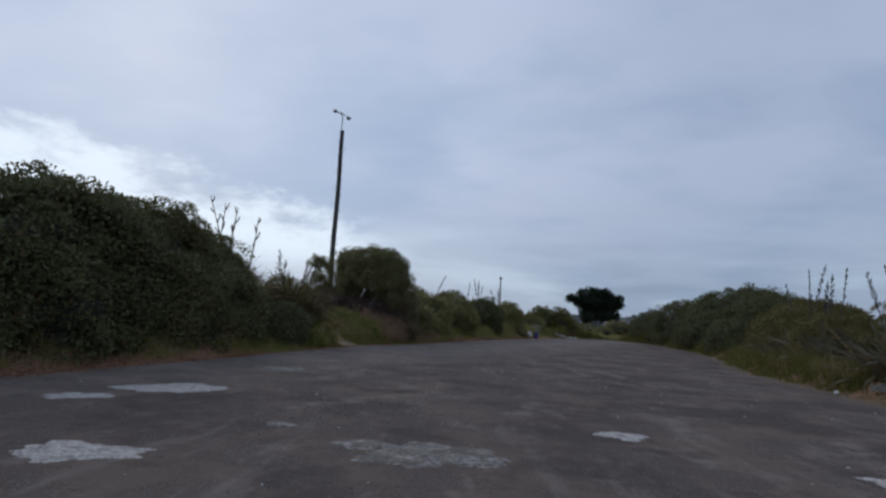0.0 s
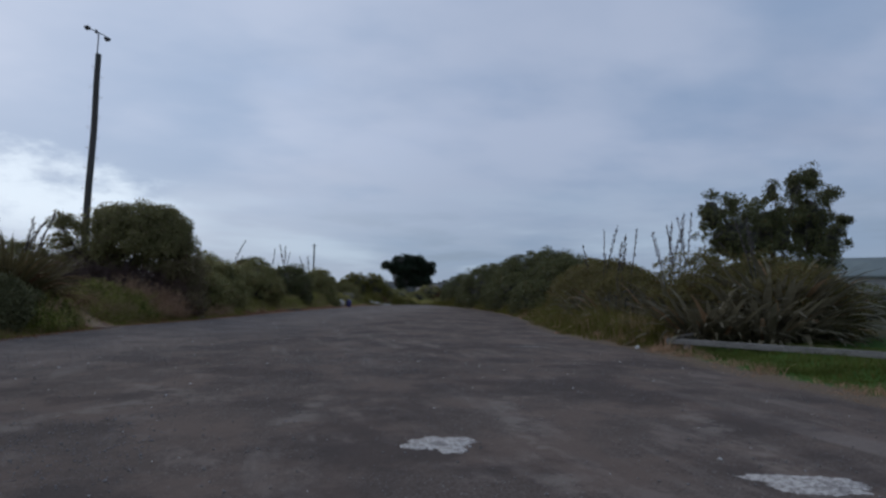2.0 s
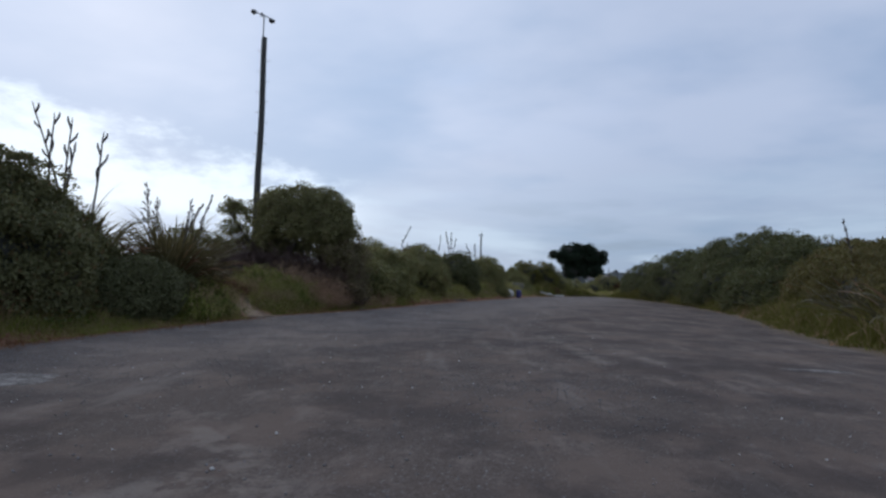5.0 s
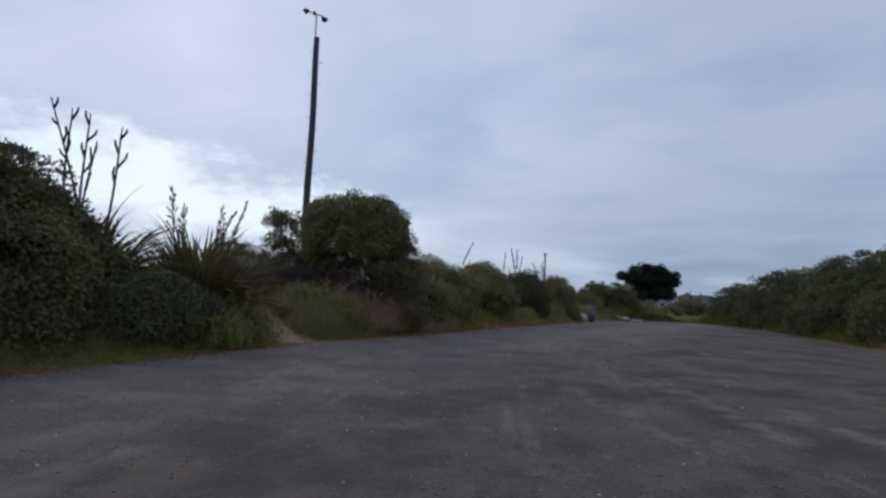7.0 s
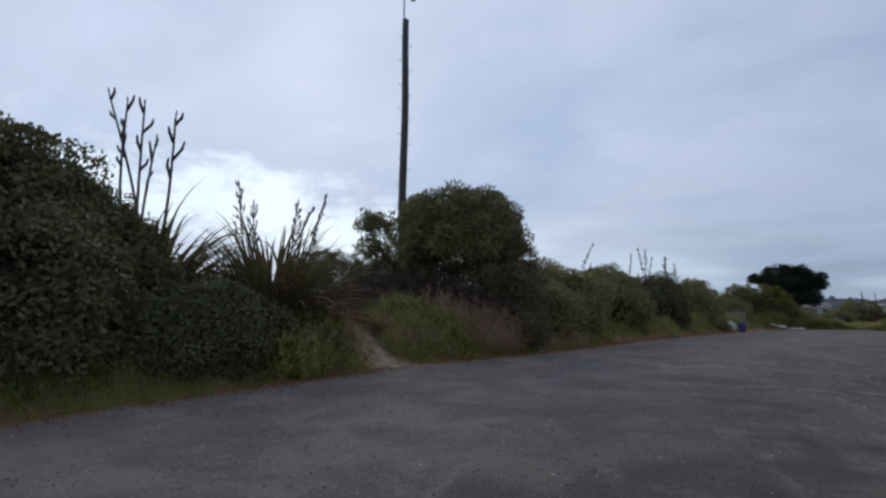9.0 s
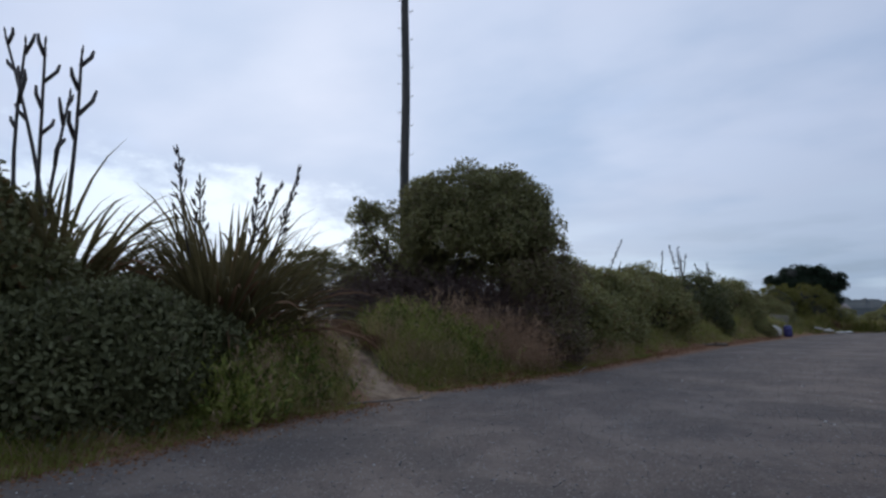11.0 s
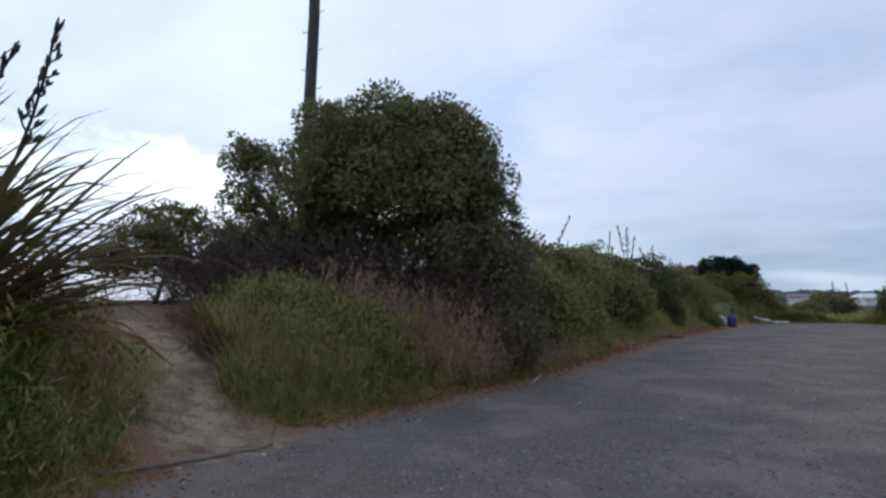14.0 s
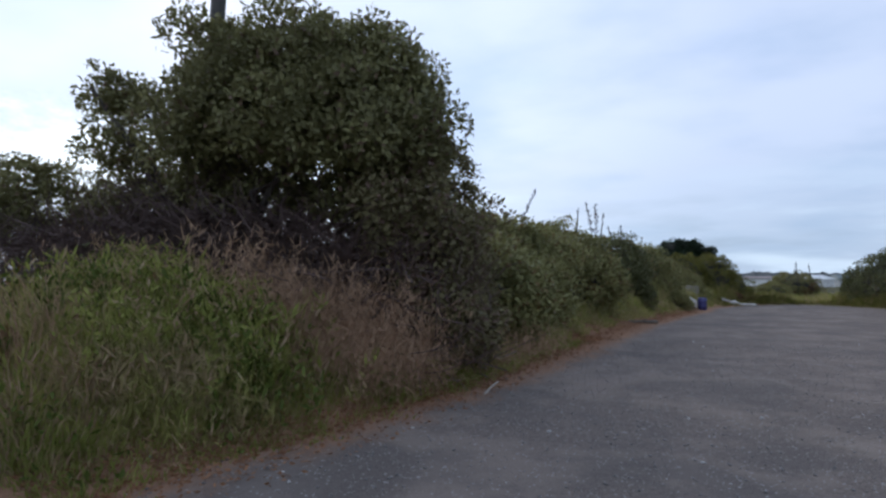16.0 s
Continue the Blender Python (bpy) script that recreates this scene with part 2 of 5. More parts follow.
M_GRASS = leaf_material("tall_grass", (0.205, 0.230, 0.054), (0.490, 0.455, 0.145), dead=(0.48, 0.34, 0.22), dead_share=0.16, gloss=0.6, thin=0.36, rust=(0.43, 0.31, 0.195))
M_FRINGE = leaf_material("green_edge_grass", (0.180, 0.208, 0.046), (0.390, 0.385, 0.112), dead=(0.42, 0.30, 0.19), dead_share=0.12, gloss=0.6, thin=0.36)
M_EDGEGREEN = leaf_material("dark_verge_grass", (0.105, 0.112, 0.024), (0.209, 0.194, 0.052), dead=(0.30, 0.20, 0.12), dead_share=0.14, gloss=0.6, thin=0.3)
M_DRY = leaf_material("dry_grass", (0.300, 0.185, 0.112), (0.570, 0.385, 0.255), dead_share=0.0, gloss=0.75, thin=0.25)
M_LAWN = leaf_material("short_grass", (0.070, 0.095, 0.018), (0.130, 0.157, 0.036), dead_share=0.04, gloss=0.6)
M_TWIG = plain_material("bare_twig", (0.064, 0.040, 0.035), (0.145, 0.094, 0.082), 20.0)
M_PALETWIG = plain_material("weathered_twig", (0.12, 0.098, 0.085), (0.21, 0.175, 0.15), 20.0)
# near-black fill for foliage cores: the inner shade is put into its colour
M_CORE = plain_material("dark_inner_fill", (0.030, 0.029, 0.023), (0.056, 0.052, 0.042), 9.0, 0.95, 0.8, 0.05)
M_STALK = plain_material("flax_stalk", (0.022, 0.017, 0.018), (0.06, 0.045, 0.045), 30.0, 0.6)
M_BARK = plain_material("bark", (0.05, 0.042, 0.036), (0.12, 0.10, 0.085), 14.0, 0.9, 0.6, 0.02, (1, 1, 0.25))
M_POLE = plain_material("weathered_pole_timber", (0.038, 0.036, 0.033), (0.090, 0.083, 0.075), 9.0, 0.85, 0.5, 0.01, (3, 3, 0.12))
M_WIRE = plain_material("dull_wire", (0.30, 0.31, 0.33), (0.42, 0.43, 0.45), 30.0, 0.5, 0.05, 0.002, (1, 1, 1), 0.5)
M_STEEL = plain_material("galvanised_steel", (0.16, 0.17, 0.18), (0.24, 0.25, 0.26), 25.0, 0.5, 0.1, 0.003, (1, 1, 1), 0.7)
M_BLACK = plain_material("black_plastic", (0.015, 0.015, 0.017), (0.03, 0.03, 0.032), 20.0, 0.5, 0.05)
M_BEAM = plain_material("grey_timber", (0.17, 0.155, 0.14), (0.29, 0.27, 0.245), 7.0, 0.85, 0.4, 0.006, (6, 0.3, 6))
M_BLUE = plain_material("blue_plastic", (0.030, 0.030, 0.13), (0.045, 0.045, 0.17), 5.0, 0.42, 0.05)
M_PALE = plain_material("pale_board", (0.44, 0.41, 0.36), (0.60, 0.57, 0.51), 4.0, 0.8, 0.2)
M_TAN = plain_material("tan_card", (0.19, 0.17, 0.12), (0.27, 0.24, 0.18), 4.0, 0.85, 0.2)
M_STONE = plain_material("gravel_stone", (0.14, 0.128, 0.122), (0.27, 0.25, 0.24), 60.0, 0.85, 0.3, 0.003)
M_WHITESTONE = plain_material("shell_white", (0.48, 0.47, 0.45), (0.66, 0.65, 0.62), 50.0, 0.7, 0.2, 0.002)
M_LOG = plain_material("driftwood", (0.10, 0.085, 0.07), (0.22, 0.19, 0.16), 10.0, 0.9, 0.5, 0.01)
M_WALLW = plain_material("white_weatherboard", (0.62, 0.62, 0.60), (0.72, 0.72, 0.70), 1.5, 0.7, 0.05)
M_WALLG = plain_material("grey_weatherboard", (0.30, 0.31, 0.31), (0.38, 0.39, 0.38), 1.5, 0.7, 0.05)
M_ROOF = plain_material("grey_green_roof", (0.12, 0.15, 0.145), (0.17, 0.20, 0.19), 1.2, 0.6, 0.1)
M_ROOFR = plain_material("rust_roof", (0.20, 0.16, 0.15), (0.27, 0.22, 0.20), 1.2, 0.7, 0.1)
M_GLASS = plain_material("dark_window", (0.02, 0.025, 0.03), (0.04, 0.045, 0.05), 1.0, 0.12, 0.0)
M_HILL = plain_material("wooded_hill", (0.022, 0.029, 0.030), (0.048, 0.055, 0.052), 0.08, 0.95, 0.5, 1.0)
M_SEA = plain_material("grey_sea", (0.10, 0.13, 0.15), (0.16, 0.19, 0.21), 0.4, 0.25, 0.3, 0.3)


def patch_material():
    m, nt, b, co = material("pale_hardstand")
    n = noise_tex(nt, co, 28.0, 5.0, 0.7)
    c = mixed(nt, span(nt, n, 0.40, 0.58), (0.22, 0.195, 0.178), (0.50, 0.465, 0.425))
    c = mixed(nt, span(nt, noise_tex(nt, co, 4.0, 4.0, 0.7), 0.52, 0.66, 0.0, 0.6), c, (0.12, 0.105, 0.098))
    link_in(nt, b.inputs["Base Color"], c)
    b.inputs["Roughness"].default_value = 0.9
    bumped(nt, b, n, 0.6, 0.008)
    return m


M_PATCH = patch_material()


def worn_patch_material():
    """The same fill, mostly ground away, so that the gravel shows between."""
    m, nt, b, co = material("worn_hardstand")
    n = noise_tex(nt, co, 24.0, 5.0, 0.7)
    c = mixed(nt, span(nt, n, 0.40, 0.62), (0.085, 0.070, 0.062), (0.25, 0.225, 0.20))
    c = mixed(nt, span(nt, noise_tex(nt, co, 5.0, 6.0, 0.72), 0.50, 0.62), c, (0.30, 0.272, 0.245))
    c = mixed(nt, span(nt, noise_tex(nt, co, 2.6, 5.0, 0.7), 0.48, 0.60, 0.0, 0.9), c, (0.095, 0.080, 0.070))
    link_in(nt, b.inputs["Base Color"], c)
    b.inputs["Roughness"].default_value = 0.92
    bumped(nt, b, n, 0.7, 0.01)
    return m


M_WORNPATCH = worn_patch_material()


# ---------------------------------------------------------------- plan of the ground
LOT = [(-9.5, -12), (-8.6, 2), (-7.15, 8.1), (-5.9, 14), (-5.6, 17), (-5.1, 19), (-4.5, 21.5), (-4.1, 23.4), (-3.3, 24.9),
       (-2.3, 27.2), (-0.6, 32.2), (1.5, 38), (4.3, 44.3), (6.4, 48.4), (8.8, 52.4), (11.8, 56.6), (16.5, 57.5), (17.6, 52),
       (17.5, 42), (15.2, 30.6), (12.6, 23), (11.5, 19), (11.2, 14), (10.6, 11), (10, 7), (9.8, 0), (9.8, -12)]
TRACK = [(-3.7, 22.75), (-4.3, 22.85), (-4.95, 23.2), (-6.0, 23.98), (-6.95, 24.65), (-9.3, 25.4), (-11.5, 25.7)]


def seg_dist(px, py, a, b):
    ax, ay = a
    ux, uy = b[0] - ax, b[1] - ay
    t = np.clip(((px - ax) * ux + (py - ay) * uy) / (ux * ux + uy * uy), 0, 1)
    return np.hypot(px - ax - t * ux, py - ay - t * uy)


def outside(px, py):
    """Signed distance to the edge of the gravel, positive outside."""
    px, py = np.asarray(px, float), np.asarray(py, float)
    d = np.full(px.shape, 1e9)
    inside = np.zeros(px.shape, bool)
    for a, b in zip(LOT, LOT[1:] + LOT[:1]):
        d = np.minimum(d, seg_dist(px, py, a, b))
        cross = (a[1] > py) != (b[1] > py)
        dy_ = (b[1] - a[1]) or 1e-9
        inside ^= cross & (px < (b[0] - a[0]) * (py - a[1]) / dy_ + a[0])
    return np.where(inside, -d, d)


def track_dist(px, py):
    px, py = np.asarray(px, float), np.asarray(py, float)
    return np.minimum.reduce([seg_dist(px, py, a, b) for a, b in zip(TRACK, TRACK[1:])]) + 0.10 * np.sin(px * 2.7 + 1.0) * np.cos(py * 2.1)


def height(px, py):
    """The ground: the level gravel, a dune on the seaward side, a slight rise on the other."""
    px, py = np.asarray(px, float), np.asarray(py, float)
    s = np.maximum(outside(px, py), 0)
    seaward = 1 / (1 + np.exp(np.clip((px - 1 - 0.22 * py) / 0.8, -40, 40)))
    seaward = seaward * np.clip((62 - py) / 10, 0, 1)
    z = seaward * 1.2 * (1 - np.exp(-s / 2.0)) + (1 - seaward) * 0.3 * (1 - np.exp(-s / 4.0))
    z = z - 0.14 * np.clip((-px - 8.5) / 3, 0, 1) * seaward
    z = z - 3.2 * np.clip((-px - 24) / 30, 0, 1)
    z = z + 0.05 * np.sin(px * 1.3 + 2 * np.sin(py * 0.7)) * np.cos(py * 1.1) * np.clip(s, 0, 1)
    return z - 0.10 * np.clip(1 - track_dist(px, py) / 0.9, 0, 1) * np.clip(s * 2, 0, 1) + 0.012 * np.sin(px * 0.9 + py * 0.4) * np.sin(py * 0.8 - px * 0.3)


def hz(x, y):
    return float(height(x, y))


def blank(name, verts, faces):
    me = bpy.data.meshes.new(name)
    me.from_pydata(verts, [], faces)
    return me


def steps(core, outer):
    return np.array(sorted([-v for v in outer if -v < core[0] - 1] + list(np.arange(core[0], core[1], core[2])) + [v for v in outer if v > core[1] + 1]))


# pale dust lines left by turning wheels
DUST = [((1.6, 22.3), (4.6, 22.5)), ((2.2, 19.1), (5.2, 18.5)), ((2.75, 17.7), (3.6, 14.4)), ((4.35, 19.6), (4.75, 14.6)), ((5.5, 16.8), (5.8, 15.2)), ((6.9, 7.2), (6.2, 5.0)), ((2.5, 8.8), (2.1, 7.5)), ((1.0, 9.1), (-0.2, 10.7)),
        ((1.4, 25.8), (2.6, 24.6)), ((1.5, 24.3), (2.9, 23.6)), ((-1.5, 6.9), (0.6, 9.4)), ((4.2, 5.2), (4.9, 8.6))]


def build_ground():
    xs = steps((-13, 22, 0.22), (16, 20, 26, 30, 36, 45, 55, 70, 90, 130, 220, 400, 900, 2000, 4000))
    ys = steps((-11, 64, 0.22), (14, 18, 24, 35, 50, 70, 80, 95, 120, 160, 220, 400, 900, 2000, 4000))
    gx, gy = np.meshgrid(xs, ys)
    gz = height(gx, gy)
    nx, ny = len(xs), len(ys)
    verts = np.stack([gx, gy, gz], -1).reshape(-1, 3)
    i = (np.arange(ny - 1)[:, None] * nx + np.arange(nx - 1)[None]).ravel()
    faces = np.stack([i, i + 1, i + nx + 1, i + nx], -1)
    me = blank("ground", verts.tolist(), faces.tolist())
    me.polygons.foreach_set("use_smooth", np.ones(len(faces), bool))
    s = outside(gx, gy).ravel()
    td = track_dist(gx, gy).ravel()
    narrow = np.where(gx.ravel() > -6, np.clip(1.0 - 0.16 * (-3.9 - gx.ravel()), 0.62, 1.15), np.clip(0.62 + 0.4 * (-6 - gx.ravel()), 0, 1))
    way = np.clip(1.25 - td / (0.68 * narrow), 0, 1) * np.clip((s + 0.85) / 0.5, 0, 1) * np.clip((gx.ravel() + 8.3) / 1.0, 0, 1)
    lawn = np.clip((gx.ravel() - 6 - 0.1 * gy.ravel()) / 2, 0, 1) * np.clip((15 - gy.ravel()) / 2, 0, 1)
    bare = np.clip((-gx.ravel() - 5.6) / 1.2, 0, 1) * np.clip((gy.ravel() - 20) / 2, 0, 1) * np.clip((34 - gy.ravel()) / 3, 0, 1)
    strewn = np.clip((gy.ravel() - 22) / 9, 0, 1) * np.clip((52 - gy.ravel()) / 4, 0, 1) * np.clip((9 - gx.ravel()) / 2, 0, 1)
    dust = np.maximum.reduce([np.clip(1 - seg_dist(gx.ravel(), gy.ravel(), p, q) / 0.42, 0, 1) for p, q in DUST])
    # the gravel's paler mask rises with y and falls with x
    for key, val in (("outside", s), ("path_way", way), ("lawn", lawn), ("bare", bare), ("strewn", strewn), ("dust", dust), ("paler_gravel", np.clip((gy.ravel() - 13 - 2.0 * gx.ravel()) / 9, 0, 1)), ("inland", np.clip((gx.ravel() - 5 - 0.12 * gy.ravel()) / 2, 0, 1))):
        me.attributes.new(key, "FLOAT", "POINT").data.foreach_set("value", val.astype(np.float32))
    me.materials.append(M_GROUND)
    return tagged(new("ground", me), "grey gravel car park with rough sandy verges", "ground", kind="structure")


build_ground()


# ---------------------------------------------------------------- builders
def part(name, data, mat, parent=None, label="", smooth=False):
    """Links a bmesh or a mesh as one object, under a thing or part."""
    if isinstance(data, bmesh.types.BMesh):
        me = bpy.data.meshes.new(name)
        data.to_mesh(me)
        data.free()
    else:
        me = data
    if mat and not me.materials:
        me.materials.append(mat)
    if smooth:
        me.polygons.foreach_set("use_smooth", np.ones(len(me.polygons), bool))
    ob = new(name, me)
    if parent:
        ob.parent = parent
    if label:
        tagged(ob, label)
    return ob


def thing(name, label, category, group="", kind="", at=(0, 0, 0)):
    ob = new(name)
    ob.empty_display_size = 0.2
    ob.location = at
    return tagged(ob, label, category, group, kind)


def mesh_arrays(name, verts, faces):
    """A mesh from arrays: verts (n, 3), faces (m, k)."""
    me = bpy.data.meshes.new(name)
    m, k = faces.shape
    me.vertices.add(len(verts))
    me.vertices.foreach_set("co", np.ascontiguousarray(verts, np.float32).ravel())
    me.loops.add(m * k)
    me.loops.foreach_set("vertex_index", np.ascontiguousarray(faces, np.int32).ravel())
    me.polygons.add(m)
    me.polygons.foreach_set("loop_start", np.arange(m, dtype=np.int32) * k)
    me.polygons.foreach_set("loop_total", np.full(m, k, np.int32))
    me.update(calc_edges=True)
    return me


def unit(v):
    return v / np.maximum(np.linalg.norm(v, axis=-1, keepdims=True), 1e-9)


def leaves_mesh(name, at, along, length, width, rng, face=None):
    """Pointed leaves, folded a little along the midrib: four corners and two faces each; face: the way they turn their upper side."""
    n = len(at)
    along = unit(along)
    turn_to = rng.normal(size=(n, 3)) if face is None else face + rng.normal(size=(n, 3)) * 0.38
    side = unit(np.cross(along, turn_to))
    lift = np.cross(side, along)
    L = (length * rng.uniform(0.65, 1.25, n))[:, None]
    W = (width * rng.uniform(0.7, 1.2, n))[:, None]
    mid = at + along * L * 0.55
    v = np.stack([at, mid + side * W * 0.5 + lift * W * 0.18, at + along * L, mid - side * W * 0.5 + lift * W * 0.18], 1)
    i = np.arange(n)[:, None] * 4
    f = np.concatenate([i + np.array([[0, 2, 1]]), i + np.array([[0, 3, 2]])], 0)
    return mesh_arrays(name, v.reshape(-1, 3), f)


def clump_points(blobs, count, rng, base=None, depth=0.10, keep=0.80, lump=0.16):
    """Places and outward ways over the surface of a union of ellipsoids, lumpy, above the ground."""
    B = np.array(blobs, float)
    area = (B[:, 3] * B[:, 4] + B[:, 3] * B[:, 5] + B[:, 4] * B[:, 5])
    P, D = np.zeros((0, 3)), np.zeros((0, 3))
    while len(P) < count:
        k = rng.choice(len(B), size=count, p=area / area.sum())
        d = unit(rng.normal(size=(count, 3)))
        f1, f2 = rng.uniform(0, 6.28, (2, len(B)))[:, k]
        wob = np.sin(d[:, 0] * 5 + f1) * np.sin(d[:, 1] * 6 + f2) * np.cos(d[:, 2] * 5 + f1)
        wob2 = np.sin(d[:, 0] * 13 + f2) * np.sin(d[:, 1] * 12 + f1) * np.cos(d[:, 2] * 14 + f2)
        r = 1 + lump * wob + lump * 0.5 * wob2 - np.abs(rng.normal(0, depth, count))
        p = B[k, :3] + d * B[k, 3:] * r[:, None]
        ok = p[:, 2] > height(p[:, 0], p[:, 1]) + 0.03
        for j in range(len(B)):
            q = np.linalg.norm((p - B[j, :3]) / B[j, 3:], axis=1)
            ok &= (q > keep) | (k == j)
        if base is not None:
            ok &= p[:, 2] > base
        P, D = np.concatenate([P, p[ok]]), np.concatenate([D, unit(d / B[k, 3:])[ok]])
    return P[:count], D[:count]


def foliage_mesh(name, blobs, lumps, per, leaf, wide, seed, ball=0.3, **kw):
    """Leaves on the outer sides of many small lumps, which sit on the surface of the blobs."""
    rng = np.random.default_rng(seed)
    P, D = clump_points(blobs, lumps, rng, **kw)
    size = np.repeat(ball * rng.uniform(0.45, 1.4, lumps), per)[:, None]
    n = lumps * per
    D2 = np.repeat(D, per, 0)
    out_ = unit(rng.normal(size=(n, 3)) + D2 * 0.9 + np.array([0, 0, 0.35]))
    at = np.repeat(P - D * ball * 0.55, per, 0) + out_ * size * rng.uniform(0.72, 1.05, (n, 1)) * np.array([1, 1, 0.85])
    along = unit(rng.normal(size=(n, 3))) * 0.9 + out_ * 0.45 + np.array([0, 0, 0.15])
    return leaves_mesh(name, at, along, leaf, wide, rng, unit(out_ + D2 * 0.4 + np.array([0, 0, 0.5])))


def core_mesh(blobs, shrink, seed):
    bm = bmesh.new()
    for j, (x, y, z, rx, ry, rz) in enumerate(blobs):
        made = bmesh.ops.create_icosphere(bm, subdivisions=3, radius=1.0)["verts"]
        for v in made:
            c = v.co.copy()
            k = shrink * (1 + 0.22 * noise.noise(c * 2.2 + Vector((seed, j, 0))) + 0.12 * noise.noise(c * 6 + Vector((j, seed, 3))))
            v.co = Vector((x + c.x * rx * k, y + c.y * ry * k, z + c.z * rz * k))
    return bm


def tube(bm, pts, radii, sides=6):
    """A tapered tube along points, closed at both ends."""
    pts = [Vector(p) for p in pts]
    rings = []
    for i, p in enumerate(pts):
        way = (pts[min(i + 1, len(pts) - 1)] - pts[max(i - 1, 0)]).normalized()
        a = way.orthogonal().normalized() if i == 0 else (rings[-1][1] - way * rings[-1][1].dot(way)).normalized()
        b = way.cross(a)
        ring = [bm.verts.new(p + (a * math.cos(2 * math.pi * k / sides) + b * math.sin(2 * math.pi * k / sides)) * radii[i]) for k in range(sides)]
        rings.append((ring, a))
    for (r0, _), (r1, _) in zip(rings, rings[1:]):
        for k in range(sides):
            bm.faces.new((r0[k], r0[(k + 1) % sides], r1[(k + 1) % sides], r1[k]))
    bm.faces.new(rings[0][0][::-1])
    bm.faces.new(rings[-1][0])
    return bm


def box(bm, size, m, bevel=0.01):
    made = bmesh.ops.create_cube(bm, size=1.0, matrix=m @ Matrix.Diagonal((*size, 1)))["verts"]
    if bevel:
        edges = list({e for v in made for e in v.link_edges})
        bmesh.ops.bevel(bm, geom=edges, offset=bevel, segments=2, affect="EDGES")
    return bm


def limb_points(a, b, bend, rng, n=6):
    a, b = np.array(a, float), np.array(b, float)
    side = rng.normal(size=3) * bend
    return [tuple(a + (b - a) * t + side * math.sin(math.pi * t) + rng.normal(size=3) * bend * 0.15 * (0 < t < 1)) for t in np.linspace(0, 1, n)]


def branches(blobs, root, count, seed, r0=0.09, spread=0.35, reach=0.8):
    """Limbs from the root into the crown, each with a few side limbs."""
    rng = np.random.default_rng(seed)
    bm = bmesh.new()
    for i in range(count):
        bl = blobs[i % len(blobs)]
        d = unit(rng.normal(size=3) * np.array([1, 1, 0.6]) + np.array([0, 0, 0.4]))
        tip = np.array(bl[:3]) + d * np.array(bl[3:]) * reach
        foot = np.array(root) + np.append(rng.normal(size=2) * spread, 0)
        foot[2] = hz(foot[0], foot[1]) - 0.05
        pts = limb_points(foot, tip, 0.25, rng)
        r = r0 * rng.uniform(0.6, 1.2)
        tube(bm, pts, np.linspace(r, r * 0.25, len(pts)), 6)
        for _ in range(3):
            s0 = np.array(pts[rng.integers(2, 5)])
            e0 = np.array(bl[:3]) + unit(rng.normal(size=3)) * np.array(bl[3:]) * reach
            p2 = limb_points(s0, s0 + (e0 - s0) * 0.6, 0.12, rng, 5)
            tube(bm, p2, np.linspace(r * 0.4, r * 0.12, 5), 5)
    return bm


def shrub(name, label, blobs, clumps, per, leaf, wide, mat, seed, core=0.73, limbs=6, root=None, category="bush", group="", ball=0.3, r0=0.09, **kw):
    x, y = root or blobs[0][:2]
    t = thing(name, label, category, group)
    part("crown", foliage_mesh("crown", blobs, clumps, per, leaf, wide, seed, ball, **kw), mat, t)
    # added solid lumps behind the leaves, dark to stand for shade inside the bush
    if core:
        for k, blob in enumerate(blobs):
            part("core", core_mesh([blob], core, seed + k), M_CORE, t, "added dark solid filler for the shade within the leaves")
    if limbs:
        part("trunk", branches(blobs, (x, y, hz(x, y)), limbs, seed + 1, r0), M_BARK, t, "dark woody stems", True)
    return t


# ---------------------------------------------------------------- flax
def blade_mesh(length, width, droop, lean, seg=8, twist=0.0):
    """A long strap leaf, folded along its middle, that rises from the base and arches over (towards +x)."""
    verts, faces = [], []
    ang, p = lean, Vector((0.05, 0, 0))
    for i in range(seg + 1):
        t = i / seg
        w = width * (0.55 + 0.45 * math.sin(min(t * 2.2, 1.57))) * (1 - max(0, t - 0.55) / 0.45) ** 0.8 + 0.002
        nx_, nz_ = -math.cos(ang), math.sin(ang)
        tw = twist * t
        verts += [(p.x + nx_ * w * 0.25, p.y + w * 0.5 * math.cos(tw), p.z + nz_ * w * 0.25 + w * 0.5 * math.sin(tw)),
                  (p.x, p.y, p.z), (p.x + nx_ * w * 0.25, p.y - w * 0.5 * math.cos(tw), p.z + nz_ * w * 0.25 - w * 0.5 * math.sin(tw))]
        step = length / seg
        p = p + Vector((math.sin(ang), 0, math.cos(ang))) * step
        ang += droop * (0.25 + 1.5 * t * t) / seg
    for i in range(seg):
        a = i * 3
        faces += [(a, a + 1, a + 4, a + 3), (a + 1, a + 2, a + 5, a + 4)]
    me = blank("blade", verts, faces)
    me.polygons.foreach_set("use_smooth", np.ones(len(faces), bool))
    return me


